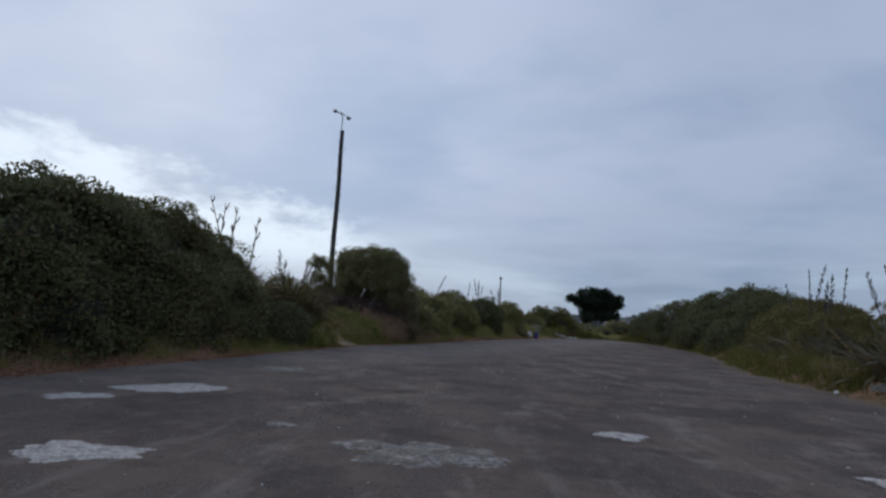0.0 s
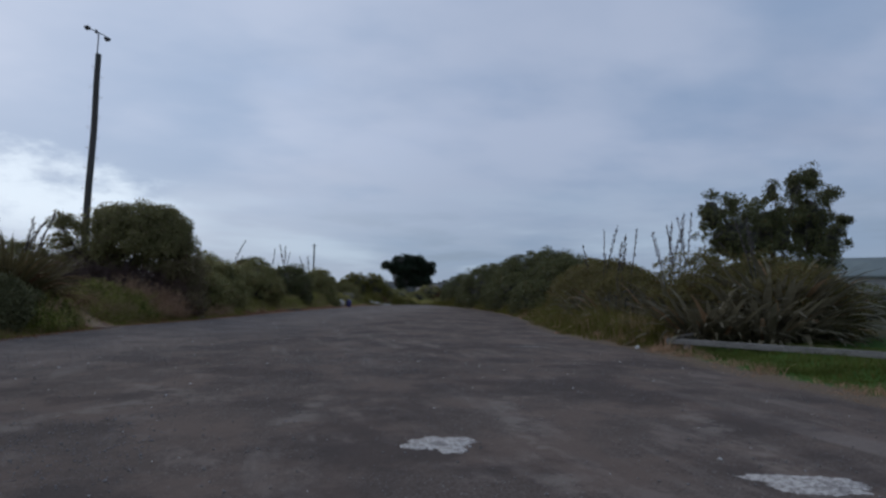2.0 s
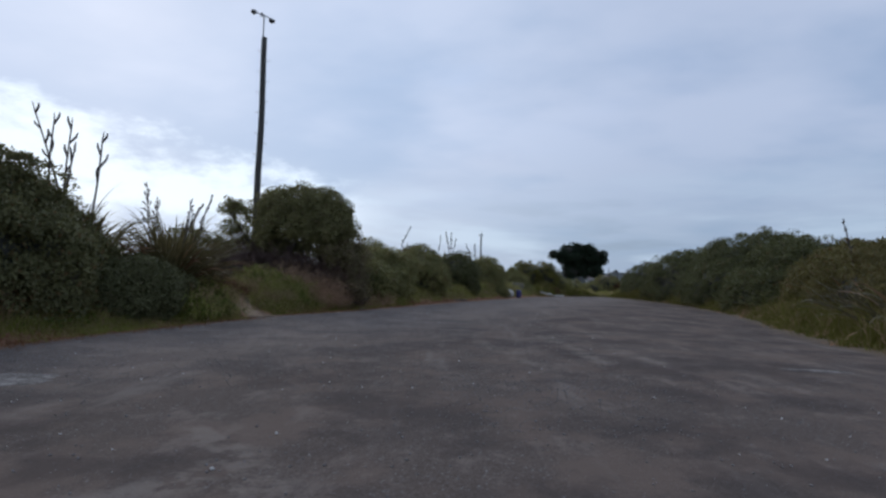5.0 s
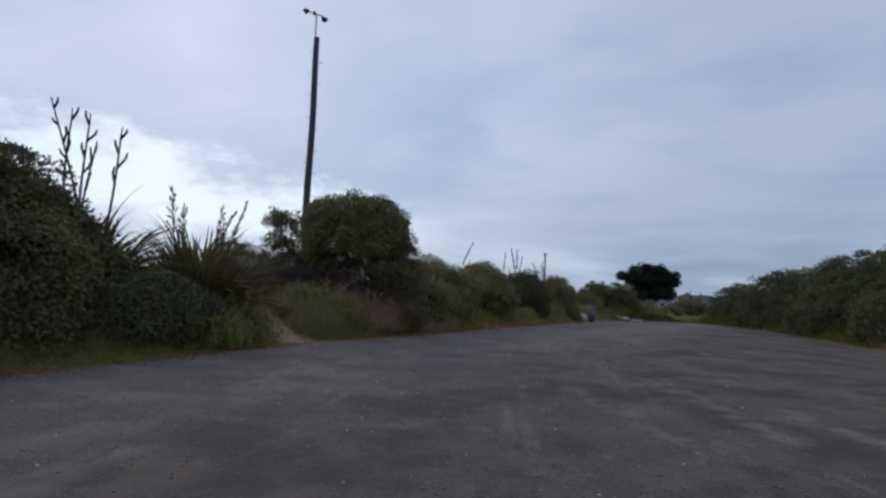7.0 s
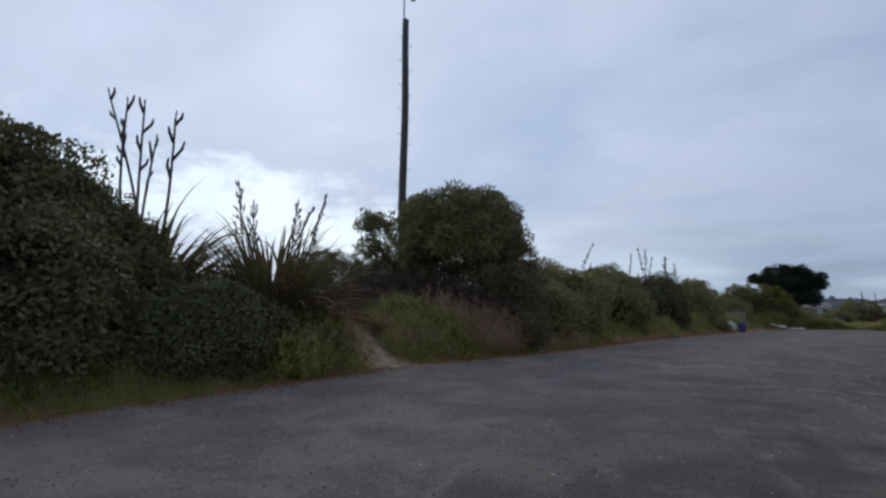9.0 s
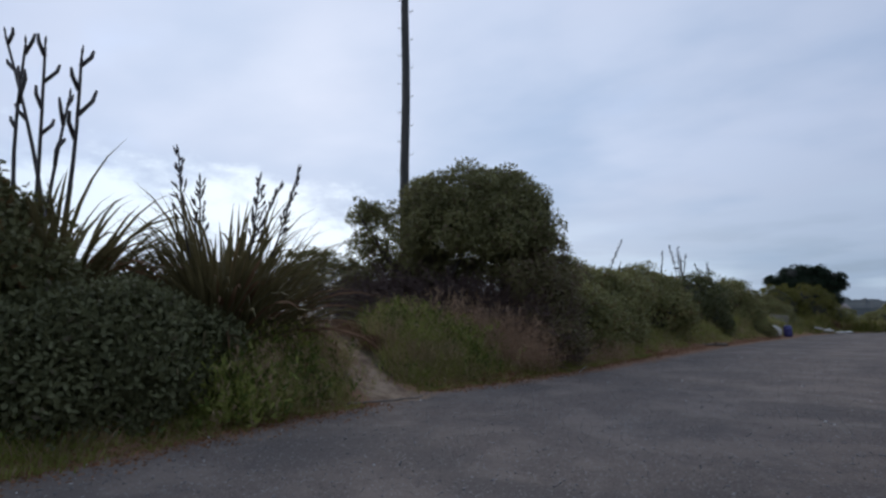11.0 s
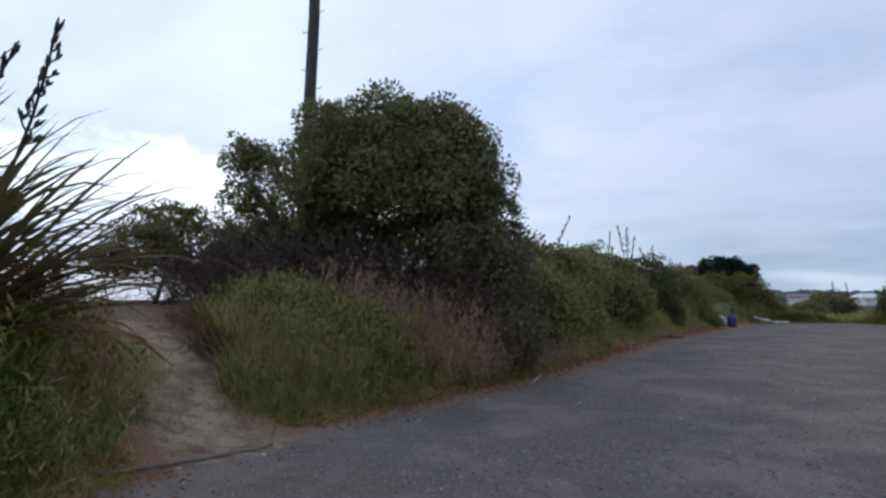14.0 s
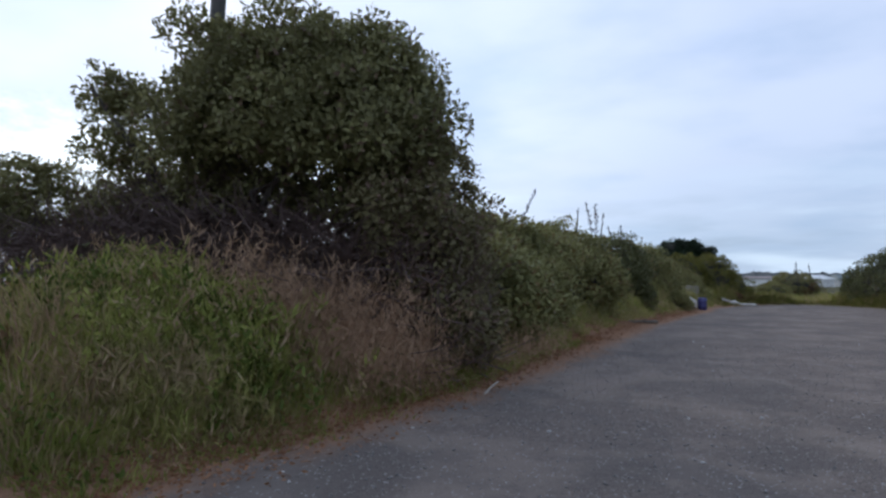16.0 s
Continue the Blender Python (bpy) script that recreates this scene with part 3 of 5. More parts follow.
def stalk_parts(parent, foot, tip, seed, pods=9, r=0.032, bend=0.22, arms=1.0, bud=1.0):
    """A flower stalk with short side branches that carry upright pods."""
    rng = np.random.default_rng(seed)
    bm = bmesh.new()
    foot, tip = np.array(foot, float), np.array(tip, float)
    n = 9
    side = np.append(rng.normal(size=2) * bend, 0)
    pts = [foot + (tip - foot) * t + side * math.sin(math.pi * t) for t in np.linspace(0, 1, n)]
    tube(bm, pts, np.linspace(r, r * 0.45, n), 6)
    way = unit(tip - foot)
    flip = unit(np.cross(way, rng.normal(size=3)))
    for i in range(pods):
        t = 0.66 + 0.33 * (i / max(1, pods - 1)) + rng.uniform(-0.015, 0.015)
        k = min(n - 2, int(t * (n - 1)))
        u = t * (n - 1) - k
        a = pts[k] * (1 - u) + pts[k + 1] * u
        sgn = 1 if i % 2 else -1
        arm = (0.20 - 0.13 * (i / pods)) * rng.uniform(0.5, 1.35) * arms
        if bud == 0:
            t = 0.72 + 0.26 * i / max(1, pods - 1)
            k = min(n - 2, int(t * (n - 1)))
            a = pts[k] + (pts[k + 1] - pts[k]) * (t * (n - 1) - k)
            arm = rng.uniform(0.16, 0.30)
            b = a + unit(flip * sgn + rng.normal(size=3) * 0.4) * arm * 0.7 + way * arm * 1.2
            c_ = a + (b - a) * 0.55 + unit(flip * sgn) * arm * 0.18
            tube(bm, [a - way * 0.05, c_, b], [r * 0.75, r * 0.7, r * 0.45], 6)
            continue
        b = a + unit(flip * sgn + rng.normal(size=3) * 0.4) * arm + way * arm * 1.0
        tube(bm, [a, (a + b) / 2 + way * -0.01, b], [r * 0.5, r * 0.42, r * 0.35], 5)
        for _ in range((4 if arm > 0.12 else 2) if bud < 1.3 else 2):
            q = a + (b - a) * rng.uniform(0.55, 1.0)
            e = q + way * rng.uniform(0.08, 0.13) * bud + flip * sgn * 0.03 + rng.normal(size=3) * 0.02
            tube(bm, [q, q + (e - q) * 0.45, e], [0.008, 0.021 * bud, 0.005], 5)
    tube(bm, [tip, tip + way * 0.1, tip + way * 0.18], [0.012, 0.02, 0.004], 5)
    return part("flower_stalk", bm, M_STALK, parent, "dark dry flower stalk with seed pods", True)


BLADES = [blade_mesh(ln, 0.075, dr, 0.03, 8, tw) for ln, dr, tw in
          ((2.1, 0.5, 0.1), (2.4, 0.9, 0.5), (2.6, 1.5, -0.6), (2.5, 2.2, 0.7), (2.6, 0.6, -0.2), (2.4, 3.0, -0.8), (2.8, 1.8, 0.4), (1.6, 1.0, 0.5))]
for me_ in BLADES:
    me_.materials.append(M_FLAX)
DEAD = [blade_mesh(ln, 0.07, dr, 0.3, 7, tw) for ln, dr, tw in ((1.6, 2.6, 0.4), (1.3, 2.9, -0.5), (1.9, 2.2, 0.9))]
for me_ in DEAD:
    me_.materials.append(M_FLAXBASE)


def flax_near(label, x, y, count, scale, seed, stalks, radius=0.5, stem=0.024, pods=12, bud=1.0, bend=0.22, arms=1.0, spread=0.85, picks=(0, 1, 2, 3, 4, 5, 6, 7)):
    """A large flax bush: each blade an object of its own."""
    rng = np.random.default_rng(seed)
    z = hz(x, y) - 0.05
    t = thing("flax_bush", label, "flax", "flax by the track", at=(x, y, z))
    V, F, n0 = [], [], 0
    for i in range(count):
        az = rng.uniform(0, 360)
        rad = radius * math.sqrt(rng.uniform(0, 1))
        lean = 66 * rng.uniform(0, 1) ** spread * (0.55 + 0.45 * rad / radius) + rng.normal(0, 4)
        pick = BLADES[picks[rng.integers(0, len(picks))]]
        k = scale * rng.uniform(0.75, 1.10) * (1.0 - 0.18 * max(0, lean) / 66)
        m = Matrix.Translation((rad * math.cos(radians(az)), rad * math.sin(radians(az)), 0)) @ pose(0, 0, 0, 0, 0, az + rng.normal(0, 25)) @ pose(0, 0, 0, 0, lean, 0) @ Matrix.Scale(k, 4)
        if i < 280:
            part("blade", pick, None, t).matrix_basis = m
        else:
            A, (v, f) = np.array(m), BLADE_ARRAYS[BLADES.index(pick)]
            V.append(v @ A[:3, :3].T + A[:3, 3])
            F.append(f + n0)
            n0 += len(v)
    if V:
        part("leaf_fan", mesh_arrays("leaf_fan", np.concatenate(V), np.concatenate(F)), M_FLAX, t)["kind"] = "stuff"
    for i in range(min(150, count // 2)):
        az = rng.uniform(0, 360)
        ob = part("dead_blade", DEAD[i % 3], None, t, "dry brown hanging blade")
        ob.matrix_basis = pose(0.3 * math.cos(radians(az)), 0.3 * math.sin(radians(az)), 0.05, 0, 0, az) @ pose(0, 0, 0, 0, rng.uniform(0, 50), 0) @ Matrix.Scale(rng.uniform(0.6, 1.35), 4)
    for j, tip in enumerate(stalks):
        foot = rng.normal(size=2) * 0.15
        stalk_parts(t, (foot[0], foot[1], 0), (tip[0] - x, tip[1] - y, tip[2] - z), seed + 50 + j, pods=pods, r=stem, bud=bud, bend=bend, arms=arms)
    return t


def blade_arrays(mesh):
    n = len(mesh.vertices)
    v = np.zeros(n * 3)
    mesh.vertices.foreach_get("co", v)
    f = np.array([list(p.vertices) for p in mesh.polygons])
    return v.reshape(-1, 3), f


BLADE_ARRAYS = [blade_arrays(me_) for me_ in BLADES]


def flax_far(label, x, y, count, scale, seed, mat, stalks=(), radius=0.5, floppy=12):
    """A flax bush farther off: its blades in one mesh."""
    rng = np.random.default_rng(seed)
    z = hz(x, y) - 0.05
    t = thing("flax_bush", label, "flax", "flax along the verge", at=(x, y, z))
    V, F, n0 = [], [], 0
    for i in range(count):
        v, f = BLADE_ARRAYS[(2, 3, 5, 6, 1, 3)[rng.integers(0, 6)] if floppy > 20 else rng.integers(0, len(BLADE_ARRAYS))]
        az = rng.uniform(0, 360)
        rad = radius * math.sqrt(rng.uniform(0, 1))
        m = pose(rad * math.cos(radians(az)), rad * math.sin(radians(az)), 0, 0, 0, az + rng.normal(0, 30)) @ pose(0, 0, 0, 0, (abs(rng.normal(0, 1)) * floppy if floppy > 20 else rng.normal(6, floppy)) + 32 * rad / radius, 0) @ Matrix.Diagonal((scale, scale * 2.7, scale, 1)) @ Matrix.Scale(rng.uniform(0.6, 1.1), 4)
        A = np.array(m)
        V.append(v @ A[:3, :3].T + A[:3, 3])
        F.append(f + n0)
        n0 += len(v)
    part("leaf_fan", mesh_arrays("leaf_fan", np.concatenate(V), np.concatenate(F)), mat, t)
    for j, tip in enumerate(stalks):
        stalk_parts(t, (0, 0, 0), (tip[0] - x, tip[1] - y, tip[2] - z), seed + 90 + j, pods=16, r=0.026, arms=0.45)
    return t


# ---------------------------------------------------------------- grass
def grass_mesh(name, px, py, tall, rng, wide=0.012, lean=0.35, splay=None):
    n = len(px)
    z = height(px, py) - 0.02
    base = np.stack([px, py, z], 1)
    az = rng.uniform(0, 6.283, n)
    side = np.stack([np.cos(az), np.sin(az), np.zeros(n)], 1)
    az2 = rng.uniform(0, 6.283, n)
    tip_way = np.stack([np.cos(az2), np.sin(az2), np.zeros(n)], 1) * (np.abs(rng.normal(0, lean, n)) * tall)[:, None]
    if splay is not None:
        tip_way = tip_way * 0.7 + splay * (0.3 * tall)[:, None]
    up_ = np.array([0, 0, 1.0])
    w = (wide * rng.uniform(0.6, 1.4, n))[:, None]
    mid = base + up_ * (tall * 0.55)[:, None] + tip_way * 0.3
    tip = base + up_ * tall[:, None] * 0.97 + tip_way
    v = np.stack([base - side * w, base + side * w, mid - side * w * 0.7, mid + side * w * 0.7, tip], 1).reshape(-1, 3)
    i = np.arange(n)[:, None] * 5
    f = np.concatenate([i + np.array([[0, 1, 3]]), i + np.array([[0, 3, 2]]), i + np.array([[2, 3, 4]])], 0)
    return mesh_arrays(name, v, f)


def verge_points(n, y0, y1, x0, x1, s0, s1, rng, clear=0.5, power=1.6, tuft=14):
    """Random places outside the gravel edge, thicker near it and gathered in tufts, clear of the track. Also the way from each tuft's middle."""
    X, Y = np.zeros(0), np.zeros(0)
    m = n // tuft + 1
    while len(X) < m:
        px, py = rng.uniform(x0, x1, m * 3), rng.uniform(y0, y1, m * 3)
        s = outside(px, py)
        near = 1 - np.clip((s - s0) / (s1 - s0), 0, 1)
        patchy = 0.55 + 0.45 * np.sin(px * 2.1 + 1.7 * np.sin(py * 1.3)) * np.sin(py * 1.9 + 1.1 * np.sin(px * 0.9))
        ok = (s > s0 + rng.normal(0, 0.12, m * 3)) & (s < s1) & (track_dist(px, py) > clear + rng.normal(0, 0.1, m * 3)) & (rng.uniform(0, 1, m * 3) < near ** (1 / power) * (0.10 + 0.90 * patchy ** 1.6))
        X, Y = np.concatenate([X, px[ok]]), np.concatenate([Y, py[ok]])
    ox, oy = rng.normal(0, 0.09, (2, n))
    i = np.arange(n) % m
    return X[i] + ox, Y[i] + oy, np.stack([ox, oy, np.zeros(n)], 1) / 0.09, rng.uniform(0.45, 1.5, m)[i]


# ---------------------------------------------------------------- seaward side: the long coastal hedge
shrub("coastal_shrub", "dense dark green coastal shrub, rounded and wind-clipped", [(-11.0, 1.5, 1.4, 3.0, 3.6, 3.15), (-10.3, 6.0, 1.6, 2.9, 3.0, 3.15)],
      330, 170, 0.11, 0.066, M_COPROSMA, 11, ball=0.60, lump=0.08, group="coastal hedge")
shrub("coastal_shrub", "tall dense dark green coastal shrub with a domed top", [(-9.7, 11.2, 1.75, 2.95, 3.2, 2.75), (-8.5, 10.9, 1.0, 1.9, 2.8, 1.9), (-8.5, 7.6, 0.8, 1.2, 2.0, 1.5)],
      430, 240, 0.115, 0.068, M_COPROSMA, 12, ball=0.60, lump=0.08, depth=0.13, group="coastal hedge")
shrub("coastal_shrub", "dark green coastal shrub ending the hedge beside flax", [(-9.1, 14.7, 1.8, 2.5, 2.8, 2.9), (-7.6, 14.9, 1.0, 1.6, 2.6, 2.1), (-8.4, 17.1, 1.5, 1.8, 1.7, 2.6), (-8.0, 18.4, 1.35, 1.22, 1.2, 2.1), (-7.5, 18.6, 0.9, 0.92, 0.9, 1.4), (-7.0, 16.8, 0.9, 1.05, 1.3, 1.7)],
      560, 250, 0.10, 0.060, M_OLIVE, 13, ball=0.55, lump=0.08, depth=0.13, group="coastal hedge")
shrub("low_shrub", "low rounded dark green shrub at the gravel's edge", [(-6.35, 19.5, 0.65, 1.2, 1.4, 1.0), (-6.35, 18.5, 0.5, 0.85, 0.75, 0.85)],
      300, 260, 0.085, 0.045, M_LOWBUSH, 14, ball=0.38, core=0.62, depth=0.13)
flax_near("tall flax bush with dark flower stalks behind the hedge", -8.5, 20.1, 330, 1.08, 21,
          [(-9.9, 20.0, 5.9), (-9.2, 19.9, 5.55), (-8.65, 19.85, 5.4), (-7.68, 19.75, 5.0), (-9.0, 20.5, 4.9)], stem=0.042, pods=4, bud=0, bend=0.30, spread=0.62, picks=(2, 3, 3, 6, 5, 3, 6, 5))
flax_near("flax bush with brown dead base and seed stalks beside the track", -6.55, 21.5, 580, 0.98, 22,
          [(-7.11, 21.0, 3.85), (-6.95, 21.3, 3.45), (-6.15, 21.75, 3.5), (-5.95, 22.0, 3.4), (-5.77, 22.25, 3.72)], pods=17, arms=0.62, bud=0.9, spread=1.15)

# the big domed tree by the pole
CROWN = [(-4.75, 28.3, 3.6, 1.66, 2.1, 1.68), (-3.72, 28.5, 3.4, 1.38, 1.9, 1.62), (-5.7, 28.4, 4.15, 0.8, 1.0, 0.8)]
CROWN_R = [(-2.85, 28.5, 2.0, 0.98, 1.4, 1.45), (-2.35, 28.3, 0.9, 0.68, 1.1, 0.8)]
CROWN_L = [(-7.55, 28.1, 4.15, 0.6, 0.8, 0.5), (-7.0, 28.4, 3.95, 0.6, 0.7, 0.55), (-7.1, 28.3, 2.75, 0.8, 0.8, 0.5), (-7.35, 28.0, 3.3, 0.75, 0.9, 0.6), (-6.75, 28.2, 3.5, 0.6, 0.9, 0.7), (-6.3, 28.5, 4.35, 0.65, 0.8, 0.75), (-6.35, 28.4, 3.3, 0.8, 0.9, 0.9), (-6.6, 28.4, 2.5, 0.9, 0.8, 0.5), (-5.6, 28.0, 2.6, 1.2, 0.9, 0.5), (-4.5, 28.2, 2.55, 1.1, 0.8, 0.45), (-3.6, 28.0, 2.35, 1.1, 0.9, 0.4)]
big_tree = thing("coastal_tree", "broad domed evergreen tree with dark bare lower limbs", "tree")
part("crown", foliage_mesh("crown", CROWN, 500, 135, 0.098, 0.052, 31, 0.40, base=2.85, depth=0.19, keep=0.6, lump=0.13), M_NGAIO, big_tree)
# right lower crown: same tree, its shade painted into the leaf colour
part("side_crown", foliage_mesh("side_crown", CROWN_R, 260, 125, 0.09, 0.048, 32, 0.34, depth=0.2), M_NGAIO_SHADE, big_tree)
part("thin_crown", foliage_mesh("thin_crown", CROWN_L, 520, 36, 0.10, 0.052, 33, 0.22, depth=0.5), M_NGAIO, big_tree, "thin leafy side of the crown with gaps")
# added dark filler lumps close the crown and stand for its inner shade
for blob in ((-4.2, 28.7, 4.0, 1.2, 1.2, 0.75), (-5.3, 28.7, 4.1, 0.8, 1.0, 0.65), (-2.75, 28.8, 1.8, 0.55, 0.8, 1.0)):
    part("core", core_mesh([blob], 0.85, 5), M_CORE, big_tree, "added dark solid filler for the shade within the leaves")
part("trunk", branches(CROWN + CROWN_L, (-4.9, 28.4, 0.9), 16, 34, 0.10, 0.5, 0.75), M_BARK, big_tree, "dark spreading limbs", True)
part("low_bough", branches([(-3.6, 28.0, 1.6, 1.3, 0.7, 0.7), (-5.4, 27.8, 1.7, 1.4, 0.6, 0.7)], (-4.4, 28.3, 0.9), 12, 35, 0.028, 0.5, 0.9), M_PALETWIG, big_tree, "pale bare low branches", True)

shrub("small_tree", "small thin-stemmed coastal tree on the dune crest", [(-9.6, 28.2, 2.5, 1.15, 1.0, 0.9), (-8.5, 28.6, 2.3, 0.95, 0.9, 0.95), (-10.6, 28.0, 2.1, 0.7, 0.7, 0.45)],
      300, 70, 0.085, 0.046, M_NGAIO, 36, ball=0.24, r0=0.045, core=0, limbs=6, root=(-9.35, 28.1), category="tree", depth=0.4, base=1.5)
shrub("scrub_bush", "brownish twiggy scrub at the foot of the tree", [(-8.0, 28.6, 1.7, 1.0, 0.8, 0.95), (-6.6, 29.0, 1.6, 1.0, 0.8, 1.05)], 260, 55, 0.065, 0.032, M_BROWNSCRUB, 37, core=0, limbs=4)
shrub("scrub_bush", "purple-brown twiggy undergrowth beneath the tree", [(-4.6, 27.9, 1.4, 1.4, 0.6, 0.72), (-3.2, 27.75, 1.25, 1.0, 0.6, 0.85), (-5.9, 28.1, 1.45, 1.0, 0.6, 0.6)], 260, 50, 0.065, 0.028, M_BROWNSCRUB, 39, core=0, limbs=8, r0=0.05, depth=0.3)


def twig_tangle(name, label, spots, count, seed, mat, size=0.55):
    rng = np.random.default_rng(seed)
    bm = bmesh.new()
    for _ in range(count):
        x, y, r, top = spots[rng.integers(0, len(spots))]
        px, py = x + rng.normal() * r * 0.5, y + rng.normal() * r * 0.4
        g = hz(px, py)
        a = np.array([px, py, g + rng.uniform(0, top * 0.7)])
        b = a + rng.normal(size=3) * size * np.array([1, 1, 0.5]) + np.array([0, 0, size * 0.7])
        tube(bm, limb_points(a, b, 0.08, rng, 4), (0.008, 0.007, 0.005, 0.003), 3)
    return tagged(part(name, bm, mat), label, "scrub", kind="stuff")


twig_tangle("dead_twigs", "dark purple-brown tangle of dead twigs under the tree", [(-3.2, 27.7, 1.2, 2.0), (-4.6, 27.6, 1.3, 1.9), (-6.0, 27.6, 1.2, 1.6), (-8.0, 27.8, 1.2, 1.1), (-5.6, 28.3, 1.0, 2.5), (-6.7, 28.4, 0.9, 2.3)], 7500, 41, M_TWIG, 0.40)


def dry_weeds(name, label, spots, count, seed, mat, tall=0.9, long_=0.11, wide=0.014):
    """Upright dry stems with small withered leaves, thick together."""
    rng = np.random.default_rng(seed)
    k = rng.integers(0, len(spots), count)
    S = np.array(spots)[k]
    px, py = S[:, 0] + rng.normal(size=count) * S[:, 2] * 0.5, S[:, 1] + rng.normal(size=count) * S[:, 2] * 0.4
    per = 14
    h = tall * rng.uniform(0.5, 1.15, count)
    lean = rng.normal(0, 0.22, (count, 2)) * h[:, None]
    t = rng.uniform(0.2, 1.0, (count, per))
    X = px[:, None] + lean[:, :1] * t ** 1.5 + rng.normal(0, 0.025, t.shape)
    Y = py[:, None] + lean[:, 1:] * t ** 1.5 + rng.normal(0, 0.025, t.shape)
    Z = height(px, py)[:, None] + t * h[:, None]
    at = np.stack([X, Y, Z], -1).reshape(-1, 3)
    al = rng.normal(size=at.shape) * 0.55 + np.array([0, 0, 0.8])
    return tagged(part(name, leaves_mesh(name, at, al, long_, wide, rng), mat), label, "weeds", kind="stuff")


shrub("low_shrub", "low dark green leafy bush among rank weeds", [(-5.35, 26.5, 0.75, 0.55, 0.4, 0.55), (-4.75, 26.4, 0.65, 0.4, 0.35, 0.42)], 90, 90, 0.075, 0.034, M_LAWN, 17, ball=0.2, limbs=3, core=0.6)
dry_weeds("tall_weeds", "tall leafy weed stems in the verge", [(-5.0, 25.5, 0.9), (-4.3, 25.3, 0.8), (-3.7, 25.6, 0.6), (-5.5, 26.2, 0.7), (-5.3, 21.2, 0.7), (-5.0, 19.9, 0.5)], 420, 52, M_FRINGE, 0.72, 0.14, 0.026)
dry_weeds("dark_weeds", "dark broad-leaved weeds deep in the verge", [(-5.1, 25.3, 0.9), (-4.4, 25.7, 0.8), (-3.8, 25.2, 0.6), (-5.7, 26.3, 0.6), (-5.2, 21.4, 0.8), (-5.0, 20.3, 0.6), (-5.6, 22.4, 0.5)], 620, 54, M_LAWN, 0.66, 0.10, 0.034)
dry_weeds("dry_weeds", "brown seed heads standing over the green weeds", [(-4.9, 25.4, 1.0), (-4.0, 25.6, 0.7), (-5.7, 26.4, 0.7), (-5.3, 21.8, 0.7), (-5.9, 22.6, 0.5), (-4.9, 20.4, 0.5)], 300, 55, M_DRY, 0.82, 0.12, 0.011)
dry_weeds("dry_weeds", "tall pale dead stems before the dark undergrowth", [(-3.4, 26.4, 0.8), (-2.9, 26.8, 0.5), (-4.3, 26.2, 0.6)], 260, 53, M_DRY, 1.1, 0.17, 0.012)
dry_weeds("dry_weeds", "withered brown weeds in front of the tree", [(-3.3, 26.2, 0.8), (-2.7, 26.9, 0.7), (-3.9, 26.3, 0.7)], 1100, 42, M_DRY, 0.95, 0.10, 0.008)
dry_weeds("green_weeds", "tall rank green weeds on the dune verge", [(-4.6, 25.3, 1.0), (-5.4, 25.9, 1.0), (-4.1, 24.7, 0.7), (-5.9, 26.9, 0.7), (-4.7, 26.3, 0.9)], 2600, 43, M_WEED, 0.50, 0.14, 0.010)
dry_weeds("green_weeds", "broad-leaved dark green weeds in the verge", [(-4.8, 25.6, 0.5), (-5.6, 26.3, 0.45), (-3.9, 25.2, 0.4), (-5.4, 21.9, 0.4), (-4.4, 24.6, 0.4)], 520, 48, M_FRINGE, 0.72, 0.08, 0.022)
dry_weeds("dry_weeds", "brown withered stems at the track's side", [(-5.9, 22.5, 0.45), (-5.5, 22.0, 0.5), (-6.3, 23.2, 0.4)], 420, 49, M_DRY, 0.6, 0.09, 0.007)
dry_weeds("dry_weeds", "brown seed stalks among the green weeds", [(-4.6, 25.1, 1.0), (-5.4, 25.8, 1.0), (-5.3, 20.9, 0.8), (-5.4, 22.3, 0.6)], 240, 46, M_DRY, 0.8, 0.075, 0.008)
dry_weeds("green_weeds", "tall rank green weeds beside the flax", [(-5.2, 21.6, 0.7), (-5.6, 22.6, 0.7), (-5.0, 20.6, 0.5)], 1500, 44, M_WEED, 0.45, 0.13, 0.008)
dry_weeds("dry_weeds", "withered weeds under the flax", [(-5.6, 21.3, 0.8), (-5.0, 22.2, 0.5), (-1.6, 28.7, 0.5), (-1.1, 30.2, 0.6)], 380, 45, M_DRY, 0.6, 0.075, 0.009)
dry_weeds("dry_weeds", "low red-brown dead tussock beside the track", [(-6.1, 24.95, 0.45), (-6.6, 25.4, 0.5), (-5.4, 24.35, 0.3)], 420, 47, M_FLAXBASE, 0.26, 0.09, 0.008)

# hedge from the tree to the far end of the gravel
HEDGES = [
    ("olive green hedge shrub leaning over the verge", [(-1.9, 34.4, 1.2, 1.6, 2.3, 1.8), (-2.1, 31.6, 0.9, 1.1, 1.8, 1.1)], M_HEDGE, 51),
    ("olive green hedge shrub with an uneven top", [(-0.2, 38.8, 1.3, 1.7, 2.2, 1.9), (-3.2, 37.5, 1.6, 1.8, 2.0, 2.0)], M_HEDGE, 52),
    ("dense rounded green hedge shrub", [(2.0, 44.3, 1.3, 1.6, 2.2, 2.0), (-0.8, 43.0, 1.6, 1.7, 2.0, 2.1)], M_COPROSMA, 53),
    ("low green hedge shrub near the far end", [(4.3, 49.2, 1.2, 1.6, 2.1, 1.9), (1.5, 49.5, 1.3, 2.2, 2.4, 1.8)], M_HEDGE, 54),
    ("dull green hedge shrub behind the dumped rubbish", [(7.0, 54.5, 0.8, 1.6, 1.9, 1.5), (4.6, 55.0, 1.2, 2.0, 2.4, 1.7)], M_HEDGE, 55),
]
